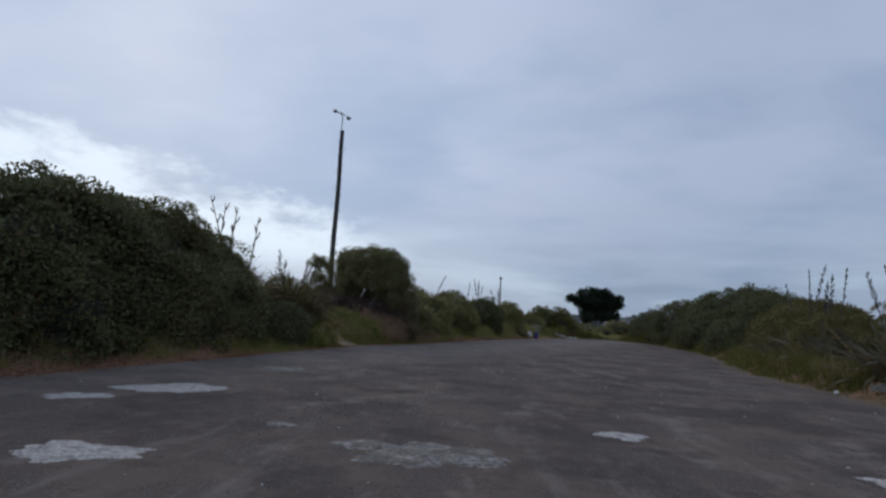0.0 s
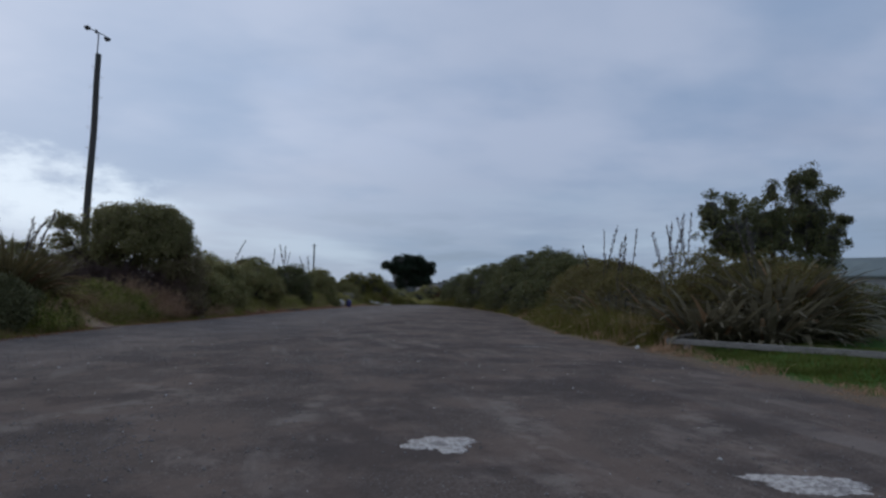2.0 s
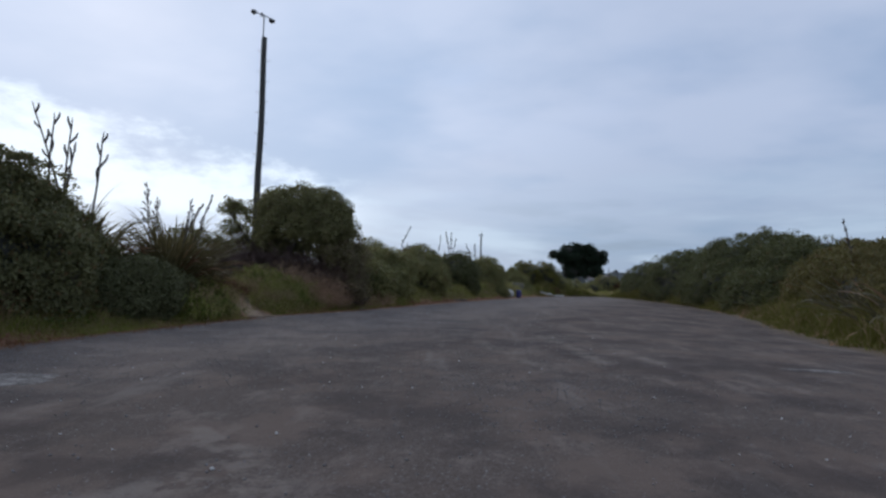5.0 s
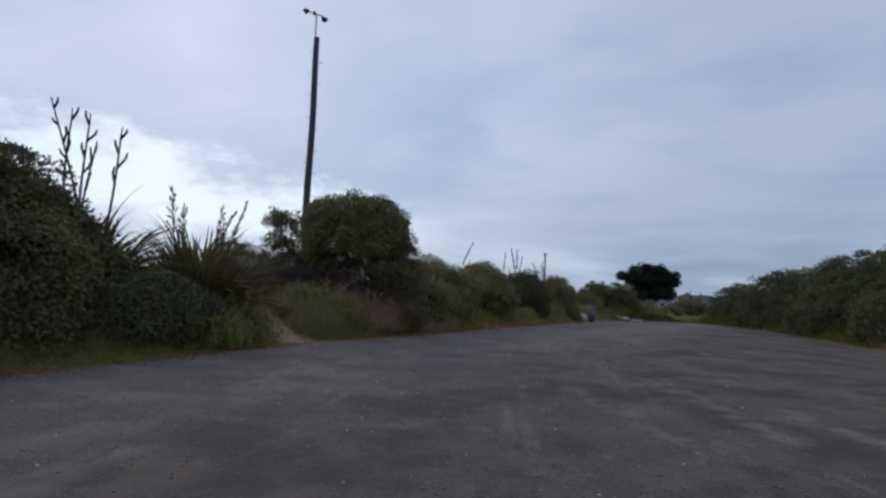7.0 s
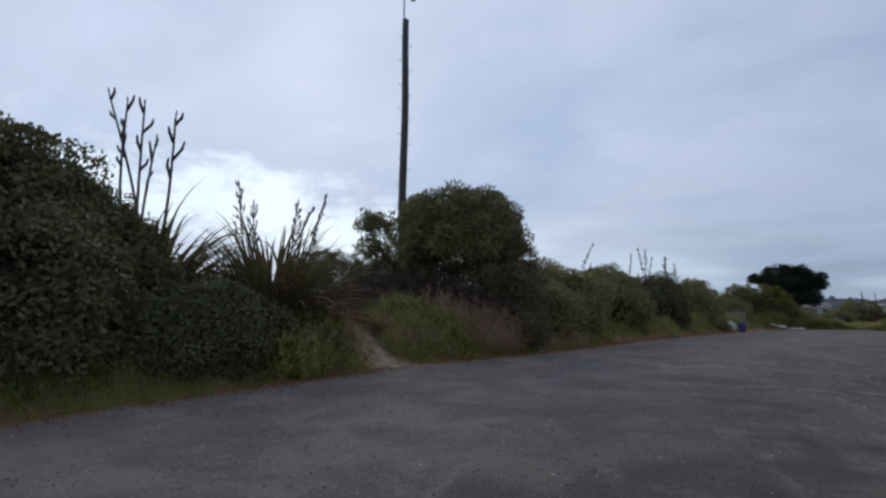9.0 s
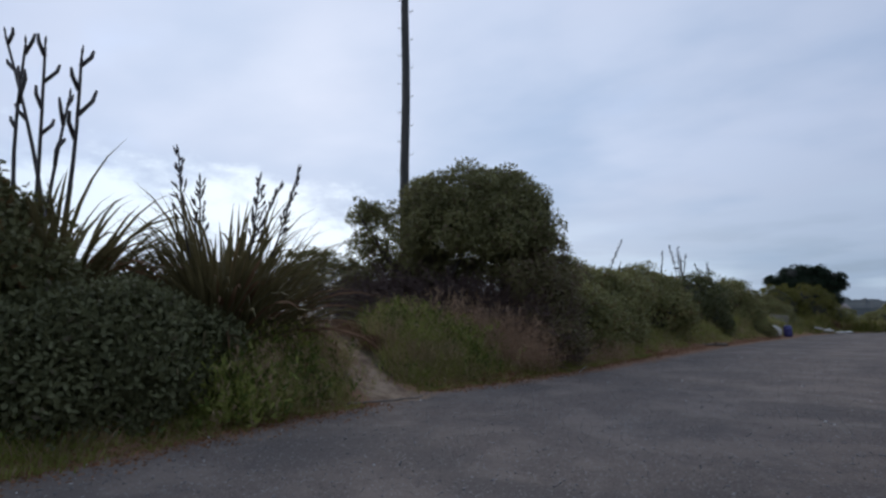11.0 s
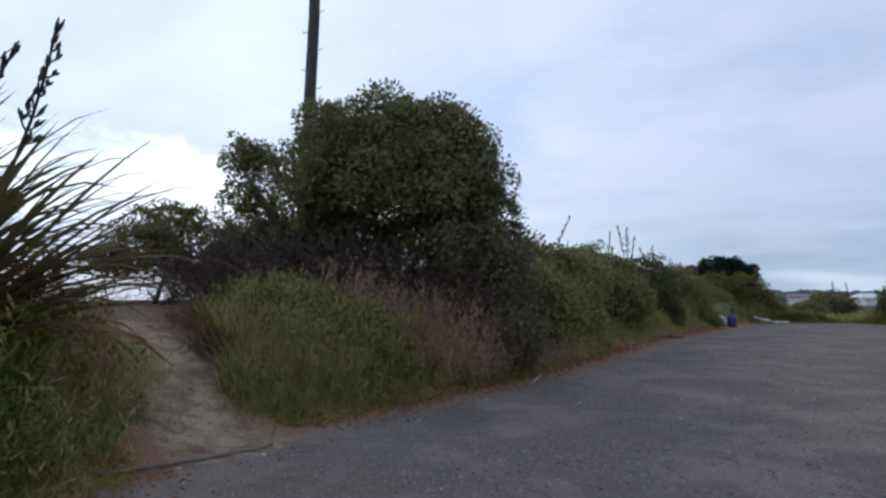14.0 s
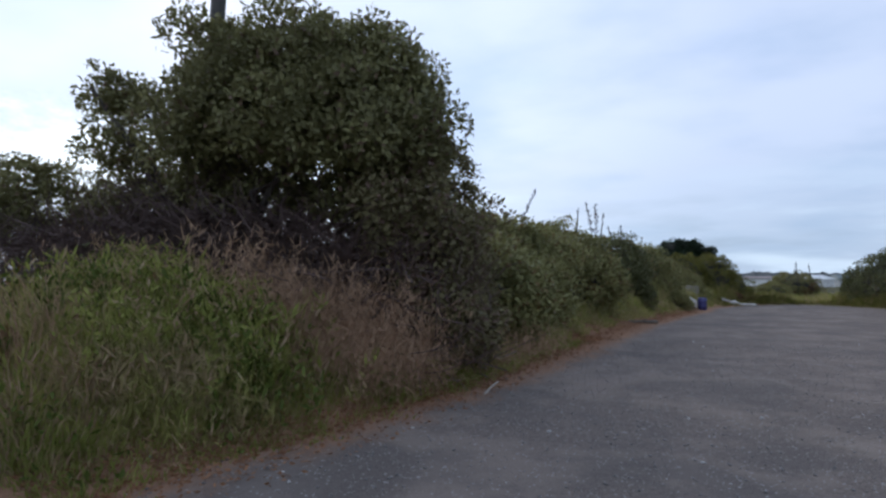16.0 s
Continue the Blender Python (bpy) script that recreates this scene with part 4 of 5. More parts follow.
for label, blobs, mat, seed in HEDGES:
    shrub("hedge_shrub", label, blobs, 270, 170, 0.12, 0.062, mat, seed, group="hedge along the gravel", ball=0.56, limbs=5, depth=0.14)
shrub("yellow_shrub", "yellow-green bushy shrub at the end of the gravel", [(8.7, 59.0, 1.5, 1.6, 1.5, 1.9), (10.6, 59.6, 1.4, 1.7, 1.4, 1.9), (12.2, 60.4, 0.7, 1.3, 1.3, 1.2)], 300, 80, 0.12, 0.06, M_YELLOW, 56, ball=0.34)
shrub("low_shrub", "small dark shrub beside the blue drum", [(5.2, 47.6, 0.3, 0.85, 0.7, 0.6)], 110, 60, 0.08, 0.04, M_HEDGE, 57)
flax_far("flax with a single tall seed stalk behind the hedge", -1.6, 40.6, 45, 1.0, 61, M_FLAX, [(-1.15, 40.9, 4.65)])
flax_far("flax with pale upright stalks above the hedge", 1.0, 44.9, 45, 1.0, 62, M_FLAX, [(0.75, 45, 4.5), (1.1, 45.2, 4.8), (1.5, 45.2, 4.7), (1.85, 45.4, 4.3)])
flax_far("flax with short stalks behind the hedge", 3.1, 50.4, 45, 1.0, 63, M_FLAX, [(2.7, 50.2, 4.2), (3.4, 50.6, 4.3)])

# ---------------------------------------------------------------- inland side
MOUNDS = [
    ("broad dark green shrub mound falling to the grass", [(22.6, 42.0, 1.4, 4.8, 4.6, 3.8), (19.0, 40.5, 0.8, 2.2, 3.5, 2.2)], 71),
    ("rounded green shrub mound beside the gravel", [(21.0, 49.5, 1.0, 3.7, 4.4, 3.2), (20.4, 56.5, 0.9, 2.7, 3.8, 2.4)], 72),
    ("low shrub mound next to the flax", [(20.6, 34.5, 1.0, 3.6, 4.2, 2.9), (17.6, 33.0, 0.6, 1.6, 3.0, 1.7)], 73),
    ("scrubby shrub mound behind flax", [(18.9, 27.8, 0.8, 2.8, 3.4, 2.5)], 74),
]
for label, blobs, seed in MOUNDS:
    shrub("mound_shrub", label, blobs, 760, 90, 0.14, 0.075, M_COPROSMA if seed != 74 else M_SCRUB, seed, group="shrub mound", ball=0.55, limbs=5, lump=0.07)
shrub("flax_scrub", "dark scrub grown through with flax", [(15.2, 16.2, 0.6, 1.7, 1.8, 1.5), (17.6, 14.6, 0.7, 1.7, 1.7, 1.8)], 420, 85, 0.10, 0.045, M_SCRUB, 75, ball=0.36, limbs=4, core=0.5)
shrub("flax_scrub", "brownish scrub between the flax and the mound", [(15.4, 20.6, 0.8, 1.6, 2.6, 1.7), (16.6, 24.6, 1.0, 1.8, 2.4, 1.9), (18.4, 20.0, 1.1, 1.9, 2.4, 2.3), (20.2, 18.5, 1.1, 1.8, 2.2, 2.1)], 760, 85, 0.10, 0.045, M_SCRUB, 76, ball=0.36, limbs=4, core=0.5)
for i, (x, y, k, n, st) in enumerate([
        (13.9, 14.4, 0.80, 130, ()), (14.9, 13.6, 0.78, 130, ()), (15.0, 17.2, 0.95, 80, ()), (14.6, 20.0, 0.9, 80, [(15.1, 20.2, 3.8), (15.7, 20.3, 4.1), (14.8, 20.0, 3.5)]),
        (15.6, 23.0, 0.9, 80, [(15.9, 23, 4.3), (16.8, 23.3, 4.6)]), (16.8, 19.6, 1.05, 80, [(17.2, 20.0, 4.4), (17.7, 20.3, 4.7), (18.2, 20.5, 4.9), (18.7, 20.6, 5.0), (16.7, 19.7, 4.2), (16.2, 19.9, 3.9), (17.5, 19.8, 4.1)]),
        (16.4, 14.6, 1.15, 130, ()), (17.8, 15.4, 1.25, 110, ()), (17.0, 26.0, 0.85, 60, [(16.6, 26, 3.9)]), (18.4, 17.0, 1.1, 110, [(18.3, 17.8, 4.2), (18.9, 17.9, 4.4)])]):
    flax_far("grey-green flax bush with orange dead blades", x, y, n * 2, k, 81 + i, M_FLAXRIGHT, st, 0.9, 30)
TREE_R = [(22.4, 22.0, 4.2, 1.9, 1.6, 1.7), (24.8, 22.3, 4.7, 1.7, 1.6, 2.1), (27.2, 22.2, 5.2, 1.3, 1.4, 2.4), (20.9, 21.8, 5.3, 0.55, 0.6, 1.2), (25.6, 22.0, 2.3, 3.2, 1.7, 1.7), (22.4, 22.0, 2.2, 1.9, 1.5, 1.5),
          (30.0, 22.4, 5.6, 0.6, 0.5, 0.45), (29.2, 22.4, 5.0, 0.6, 0.5, 0.45), (28.9, 22.3, 6.9, 0.6, 0.6, 0.4), (26.4, 22.2, 7.0, 0.45, 0.5, 1.1), (27.5, 22.2, 7.7, 0.5, 0.5, 0.85), (24.9, 22.2, 6.7, 0.4, 0.4, 0.8), (22.3, 22.0, 5.8, 0.4, 0.4, 0.7),
          (28.5, 22.2, 4.2, 0.9, 0.9, 1.2)]
shrub("inland_tree", "dark evergreen tree with ragged upright shoots", TREE_R, 900, 62, 0.15, 0.06, M_COPROSMA, 91, core=0.5, limbs=20, root=(25.2, 22.2), category="tree", ball=0.30, depth=0.34, lump=0.28)
shrub("back_hedge", "long low dark hedge in front of the house", [(30.0, 15.0, 0.6, 5.5, 2.2, 1.5), (39.0, 20.0, 0.7, 5.5, 2.4, 1.6), (36, 27, 0.8, 6, 2.5, 1.6)], 380, 60, 0.18, 0.09, M_COPROSMA, 92, ball=0.5, limbs=4)
shrub("far_shrub", "dark reddish shrub in the field beyond the gravel", [(19.2, 67.5, 0.8, 1.9, 1.5, 1.5), (17.0, 66.0, 0.5, 1.3, 1.2, 0.9)], 170, 60, 0.14, 0.07, M_HEDGE, 93, ball=0.35, limbs=3)
flax_far("reddish flax clump in the field", 19.6, 67.0, 40, 0.8, 94, M_FLAXBASE, [(19.2, 67, 2.9), (20.1, 67.1, 2.8)])
shrub("far_shrub", "low scrub in the field beyond the gravel", [(12.8, 65.0, 0.5, 2.2, 1.6, 1.0), (15.0, 74.0, 0.6, 3.0, 2.0, 1.2)], 170, 60, 0.14, 0.07, M_HEDGE, 95, ball=0.35, limbs=3)


def timber_barrier():
    t = thing("timber_barrier", "low grey weathered timber rail on short posts in grass", "barrier")
    a, b = Vector((11.65, 13.45, 0.25)), Vector((16.6, 6.7, 0.25))
    way = b - a
    turn = Matrix.Rotation(math.atan2(way.y, way.x) - math.pi / 2, 4, "Z")
    bm = bmesh.new()
    box(bm, (0.16, way.length, 0.14), Matrix.Translation((a + b) / 2 + Vector((0, 0, 0.03))) @ turn, 0.015)
    part("rail", bm, M_BEAM, t)
    for k in (0.06, 0.36, 0.66, 0.95):
        p = a + way * k
        bm = bmesh.new()
        box(bm, (0.13, 0.16, 0.42), Matrix.Translation((p.x, p.y, 0.06)) @ turn, 0.012)
        part("post", bm, M_BEAM, t)
    return t


timber_barrier()
bm = bmesh.new()
box(bm, (0.10, 1.75, 0.06), look((12.75, 13.85, 0.40), (11.8, 13.5, 0.33)) @ pose(0, 0, 0, 90, 0, 0), 0.01)
tagged(part("loose_plank", bm, M_BEAM), "loose grey plank lying behind the timber rail", "plank")


# ---------------------------------------------------------------- pole with wind instruments
def wind_pole():
    x, y = -7.43, 30.3
    z = hz(x, y) - 0.3
    t = thing("mast_pole", "tall weathered timber pole carrying a wind instrument", "pole", at=(x, y, z))
    top = 12.7 - z
    bm = bmesh.new()
    hs = np.linspace(0, top, 12)
    tube(bm, [(0.02 * math.sin(h), 0.02 * math.cos(h * 0.7), h) for h in hs], np.linspace(0.165, 0.125, 12), 14)
    part("shaft", bm, M_POLE, t, "", True)
    for i in range(17):
        h = 3.2 + i * 0.5
        bm = bmesh.new()
        s = 1 if i % 2 else -1
        tube(bm, [(s * 0.10, 0, h), (s * 0.27, 0, h), (s * 0.28, 0, h + 0.05)], (0.011, 0.011, 0.011), 6)
        part("step_peg", bm, M_STEEL, t)
    bm = bmesh.new()
    tube(bm, [(-0.02, -0.16, top - 0.8), (-0.02, -0.16, top + 1.0)], (0.03, 0.03), 10)
    mast = part("mast_pipe", bm, M_STEEL, t, "", True)
    bm = bmesh.new()
    tube(bm, [(-0.50, -0.16, top + 1.18), (0.0, -0.16, top + 1.02), (0.34, -0.16, top + 0.84)], (0.025, 0.025, 0.025), 8)
    part("cross_arm", bm, M_STEEL, mast)
    for cx, cz in ((-0.52, top + 1.18), (0.36, top + 0.74)):
        bm = bmesh.new()
        for k in range(3):
            a = k * 2.094
            bmesh.ops.create_uvsphere(bm, u_segments=10, v_segments=6, radius=0.085, matrix=Matrix.Translation((cx + 0.075 * math.cos(a), -0.16 + 0.075 * math.sin(a), cz)))
        tube(bm, [(cx, -0.16, cz - 0.1), (cx, -0.16, cz + 0.12)], (0.035, 0.035), 8)
        part("wind_cup_rotor", bm, M_BLACK, mast, "black wind cups", True)
    bm = bmesh.new()
    tube(bm, [(-0.13, -0.16, top + 0.98), (-0.13, -0.16, top + 1.14)], (0.06, 0.05), 10)
    part("sensor_box", bm, M_BLACK, mast)
    return t


wind_pole()


def power_pole(x, y, top):
    z = hz(x, y) - 0.2
    t = thing("power_pole", "distant timber power pole with a short crossarm", "pole", at=(x, y, z))
    bm = bmesh.new()
    tube(bm, [(0, 0, 0), (0, 0, top - z)], (0.2, 0.15), 10)
    part("shaft", bm, M_POLE, t)
    bm = bmesh.new()
    box(bm, (1.0, 0.12, 0.14), Matrix.Translation((0, -0.16, top - z - 0.5)), 0.01)
    part("crossarm", bm, M_POLE, t)
    return t


power_pole(6.8, 125.5, 11.8)

def wire_fence():
    """A chain-link fence along the seaward crest, with a dark board at its foot."""
    t = thing("wire_fence", "grey chain-link fence with a dark board at its foot", "fence")
    a, b = Vector((-17.5, 20.5, 0)), Vector((-9.0, 36.5, 0))
    way = (b - a).normalized()
    total, tall = (b - a).length, 1.5
    turn = Matrix.Rotation(math.atan2(way.y, way.x), 4, "Z")
    foot = lambda d: hz(a.x + way.x * d, a.y + way.y * d)
    n = 7
    for k in range(n):
        d = total * k / (n - 1)
        p = a + way * d
        bm = bmesh.new()
        tube(bm, [(p.x, p.y, foot(d) - 0.3), (p.x, p.y, foot(d) + tall + 0.03), (p.x, p.y, foot(d) + tall + 0.06)], (0.03, 0.03, 0.012), 10)
        part("post", bm, M_STEEL, t)
    for k in range(n - 1):
        d0, d1 = total * k / (n - 1), total * (k + 1) / (n - 1)
        p, q = a + way * d0, a + way * d1
        z0, z1 = foot(d0), foot(d1)
        bm = bmesh.new()
        tube(bm, [(p.x, p.y, z0 + tall), (q.x, q.y, z1 + tall)], (0.02, 0.02), 8)
        part("top_rail", bm, M_STEEL, t)
        bm = bmesh.new()
        tilt = Matrix.Rotation(-math.atan2(z1 - z0, d1 - d0), 4, "Y")
        box(bm, (d1 - d0 - 0.08, 0.05, 0.20), Matrix.Translation((p + q) / 2 + Vector((0, 0, (z0 + z1) / 2 + 0.05))) @ turn @ tilt, 0.008)
        part("foot_board", bm, M_LOG, t, "dark weathered board")
    # wires lean both ways, one ribbon each
    V, F, step, w = [], [], 0.11, 0.004
    side = Vector((-way.y, way.x, 0)) * 0.003
    count = int(total / step)
    for sgn in (1, -1):
        for k in range(count):
            d0 = k * step
            d1 = d0 + sgn * tall
            cut0, cut1 = max(0.0, min(1.0, (0 - d0) / (d1 - d0) if d1 < 0 else 1.0)), max(0.0, min(1.0, (total - d0) / (d1 - d0) if d1 > total else 1.0))
            u = min(cut0, cut1)
            e = d0 + (d1 - d0) * u
            p, q = a + way * d0 + side * sgn, a + way * e + side * sgn
            zp, zq = foot(d0) + 0.03, foot(e) + 0.03 + tall * u
            i = len(V)
            V += [(p.x - way.x * w, p.y - way.y * w, zp), (p.x + way.x * w, p.y + way.y * w, zp), (q.x + way.x * w, q.y + way.y * w, zq), (q.x - way.x * w, q.y - way.y * w, zq)]
            F.append((i, i + 1, i + 2, i + 3))
    part("wire_mesh", blank("wire_mesh", V, F), M_WIRE, t, "thin diamond wire mesh")
    return t


wire_fence()
shrub("dune_shrub", "small dark shrub by the wire fence", [(-13.0, 24.6, 1.5, 0.9, 0.9, 0.8)], 120, 60, 0.08, 0.04, M_NGAIO, 38, ball=0.26, limbs=3)

# ---------------------------------------------------------------- things on the gravel
def plastic_drum():
    x, y = 7.05, 49.3
    t = thing("plastic_drum", "blue plastic drum standing on the gravel's edge", "drum", at=(x, y, hz(x, y)))
    bm = bmesh.new()
    k = 0.69
    prof = [(0.0, 0.26), (0.03, 0.29), (0.22, 0.31), (0.25, 0.325), (0.28, 0.31), (0.58, 0.31), (0.61, 0.325), (0.64, 0.31), (0.84, 0.285), (0.88, 0.26)]
    tube(bm, [(0, 0, h * k) for h, _ in prof], [r * k for _, r in prof], 22)
    part("body", bm, M_BLUE, t, "", True)
    bm = bmesh.new()
    tube(bm, [(0, 0, 0.875 * k), (0, 0, 0.90 * k), (0, 0, 0.905 * k)], (0.25 * k, 0.25 * k, 0.2 * k), 22)
    lid = part("lid", bm, M_BLUE, t)
    bm = bmesh.new()
    tube(bm, [(0.13 * k, 0, 0.90 * k), (0.13 * k, 0, 0.935 * k)], (0.04 * k, 0.035 * k), 10)
    part("cap", bm, M_BLACK, lid)


plastic_drum()


def lumpy(size, seed, sub=2, rough=0.25):
    bm = bmesh.new()
    bmesh.ops.create_icosphere(bm, subdivisions=sub, radius=1.0)
    for v in bm.verts:
        k = 1 + rough * noise.noise(v.co * 1.7 + Vector((seed, 0, 0))) + rough * 0.5 * noise.noise(v.co * 4 + Vector((0, seed, 0)))
        v.co = Vector((v.co.x * size[0] * k, v.co.y * size[1] * k, max(v.co.z, -0.6) * size[2] * k))
    return bm


def rubbish(name, label, category, x, y, data, mat, turn=0, lift=0.0):
    ob = tagged(part(name, data, mat), label, category)
    ob.matrix_basis = pose(x, y, hz(x, y) + lift, 0, 0, turn)
    return ob


rubbish("rubbish_bag", "pale stuffed rubbish bag lying by a shrub", "bag", 6.25, 48.6, lumpy((0.40, 0.30, 0.32), 3, 3), M_PALE, 20, 0.17)
bm = bmesh.new()
box(bm, (0.95, 0.5, 0.62), Matrix.Translation((0, 0, 0.31)) @ pose(0, 0, 0, 0, 4, 0), 0.02)
rubbish("carton", "tan carton dumped beside the blue drum", "box", 7.3, 52.6, bm, M_TAN, 15)
for i, (x, y, sx, sy, sz, turn) in enumerate([(9.35, 54.6, 0.55, 0.30, 0.16, -20), (10.35, 55.1, 0.34, 0.28, 0.15, 10), (11.35, 55.7, 0.55, 0.28, 0.10, -8)]):
    tagged(rubbish("rubbish_heap", "low pale heap of dumped sheeting on the gravel's end", "rubbish", x, y, lumpy((sx, sy, sz), 40 + i, 3, 0.7), M_PALE, turn, sz * 0.35), group="dumped rubbish")
shrub("low_shrub", "dead red-brown low shrub behind the dumped rubbish", [(11.3, 57.9, 0.2, 0.85, 0.7, 0.65)], 90, 55, 0.08, 0.03, M_FLAXBASE, 58, ball=0.22, limbs=3)


def driftwood(x, y, length, r, turn, seed, label):
    rng = np.random.default_rng(seed)
    bm = bmesh.new()
    pts = limb_points((-length / 2, 0, r * 0.8), (length / 2, 0, r * 0.9), 0.06, rng, 8)
    tube(bm, pts, [r * rng.uniform(0.75, 1.1) for _ in range(8)], 8)
    for k in (2, 5):
        p = np.array(pts[k])
        tube(bm, limb_points(p, p + np.array([0.15, 0.2 * (1 if k == 2 else -1), r * 1.6]), 0.02, rng, 4), np.linspace(r * 0.5, r * 0.2, 4), 6)
    ob = tagged(part("driftwood_log", bm, M_LOG, None, "", True), label, "log")
    ob.matrix_basis = pose(x, y, hz(x, y), 0, 0, turn)


driftwood(2.0, 39.15, 1.5, 0.065, -18, 5, "weathered branch lying across the gravel's edge")
bm = bmesh.new()
rng_s = np.random.default_rng(7)
tube(bm, limb_points((-4.45, 21.75, hz(-4.45, 21.75) + 0.03), (-3.7, 22.8, 0.03), 0.03, rng_s, 9), np.linspace(0.018, 0.009, 9), 6)
tagged(part("stick", bm, M_PALETWIG, None, "", True), "long thin pale stick at the mouth of the track", "stick")
bm = bmesh.new()
tube(bm, limb_points((-1.75, 26.95, 0.03), (-1.60, 27.08, 0.16), 0.01, rng_s, 5), np.linspace(0.010, 0.008, 5), 6)
tagged(part("stick", bm, M_PALE, None, "", True), "short pale stick standing up from the litter", "stick")
for i, (x, y, sx, turn) in enumerate([(11.15, 14.0, 0.18, 30)]):
    bm = lumpy((sx * 0.5, sx * 0.28, 0.06), 20 + i, 2, 0.4)
    tagged(rubbish("litter_scrap", "crumpled white litter scrap in the grass", "litter", x, y, bm, M_WHITESTONE, turn, 0.05), group="litter")


boulder = rubbish("boulder", "rounded dark boulder beyond the wire fence", "boulder", -13.9, 29.6, lumpy((0.27, 0.22, 0.22), 31, 3), M_LOG, 40, 0.10)


# pale worn patches, a few millimetres proud of the gravel
def pale_patch(x, y, rx, ry, turn, seed, worn=False):
    bm = bmesh.new()
    rings, n = [], 96
    c = bm.verts.new((x, y, hz(x, y) + 0.016))
    for f, lift in ((0.5, 0.015), (0.85, 0.011), (1.0, 0.002)):
        ring = []
        for k in range(n):
            a = 2 * math.pi * k / n
            w = Vector((math.cos(a), math.sin(a), 0))
            r = f * (1 + 0.45 * noise.noise(w * 1.3 + Vector((seed, 0, 0))) + 0.25 * noise.noise(w * 3.5 + Vector((0, seed, 0))) + 0.16 * noise.noise(w * 9 + Vector((0, 0, seed))) + 0.10 * noise.noise(w * 24 + Vector((seed, 0, seed))))
            px, py = rx * r * math.cos(a), ry * r * math.sin(a)
            ct, st = math.cos(radians(turn)), math.sin(radians(turn))
            gx, gy = x + px * ct - py * st, y + px * st + py * ct
            ring.append(bm.verts.new((gx, gy, hz(gx, gy) + lift)))
        rings.append(ring)
    for k in range(n):
        bm.faces.new((c, rings[0][k], rings[0][(k + 1) % n]))
        for r0, r1 in zip(rings, rings[1:]):
            bm.faces.new((r0[k], r1[k], r1[(k + 1) % n], r0[(k + 1) % n]))
    return tagged(part("pale_patch", bm, M_WORNPATCH if worn else M_PATCH, None, "", True), "broken worn patch of pale fill in the gravel" if worn else "pale worn patch of hard fill in the gravel", "patch", "pale patches", "structure")


for row in [(-2.42, 3.88, 0.60, 0.34, 8, 1), (-3.9, 8.05, 0.80, 0.55, 20, 2), (-4.60, 6.75, 0.50, 0.30, 24, 3), (3.5, 6.42, 0.31, 0.29, -10, 5), (6.0, 4.75, 0.42, 0.22, -25, 6)]:
    pale_patch(*row)
for row in [(0.95, 4.7, 0.66, 0.5, 12, 4), (0.2, 5.0, 0.30, 0.24, 20, 15), (1.5, 4.6, 0.36, 0.30, 5, 16), (-1.05, 5.75, 0.22, 0.13, 0, 9), (-3.4, 12.1, 0.60, 0.5, 0, 7), (8.3, 14.9, 0.5, 0.12, -10, 8)]:
    pale_patch(*row, worn=True)


# loose stones
def stones(name, label, n, x0, x1, y0, y1, lo, hi, mat, seed, edge=-0.1):
    rng = np.random.default_rng(seed)
    px, py = rng.uniform(x0, x1, n), rng.uniform(y0, y1, n)
    ok = outside(px, py) < edge
    px, py = px[ok], py[ok]
    n = len(px)
    r = lo * (hi / lo) ** (rng.uniform(0, 1, n) ** 2.5)
    octa = np.array([(1, 0, 0), (0, 1, 0), (-1, 0, 0), (0, -1, 0), (0, 0, 0.8), (0, 0, -0.6)], float)
    tri = np.array([(0, 1, 4), (1, 2, 4), (2, 3, 4), (3, 0, 4), (1, 0, 5), (2, 1, 5), (3, 2, 5), (0, 3, 5)])
    a = rng.uniform(0, 6.28, n)
    v = octa[None] * r[:, None, None] * rng.uniform(0.6, 1.3, (n, 6, 1))
    vx = v[..., 0] * np.cos(a)[:, None] - v[..., 1] * np.sin(a)[:, None] * 0.7
    vy = v[..., 0] * np.sin(a)[:, None] + v[..., 1] * np.cos(a)[:, None] * 0.7
    v = np.stack([vx + px[:, None], vy + py[:, None], v[..., 2] * 0.7 + (height(px, py) + r * 0.25)[:, None]], -1)
    f = (np.arange(n)[:, None, None] * 6 + tri[None]).reshape(-1, 3)
    return tagged(part(name, mesh_arrays(name, v.reshape(-1, 3), f), mat), label, "stones", kind="stuff")


stones("loose_gravel", "loose grey gravel stones", 26000, -6, 5, 12, 34, 0.006, 0.022, M_STONE, 101)
stones("loose_gravel", "loose grey gravel stones", 9000, -7, 11, 1, 14, 0.006, 0.022, M_STONE, 102)
stones("path_pebbles", "small stones on the sandy track", 260, -7, -3.4, 22, 26, 0.008, 0.03, M_STONE, 107, 9.0)
stones("coarse_gravel", "patch of coarse loose stones", 900, -1.6, 0.9, 5.9, 8.2, 0.008, 0.024, M_STONE, 105)
stones("coarse_gravel", "patch of coarse loose stones", 700, 2.0, 4.4, 10.5, 13.5, 0.008, 0.026, M_STONE, 106)
stones("white_chips", "scattered small white shell chips", 420, -6, 6, 12, 36, 0.008, 0.030, M_WHITESTONE, 103, 0.2)
stones("white_chips", "scattered small white shell chips", 220, -8, 11, 0, 14, 0.008, 0.028, M_WHITESTONE, 104, 0.2)

# ---------------------------------------------------------------- grass and litter
rng_g = np.random.default_rng(200)


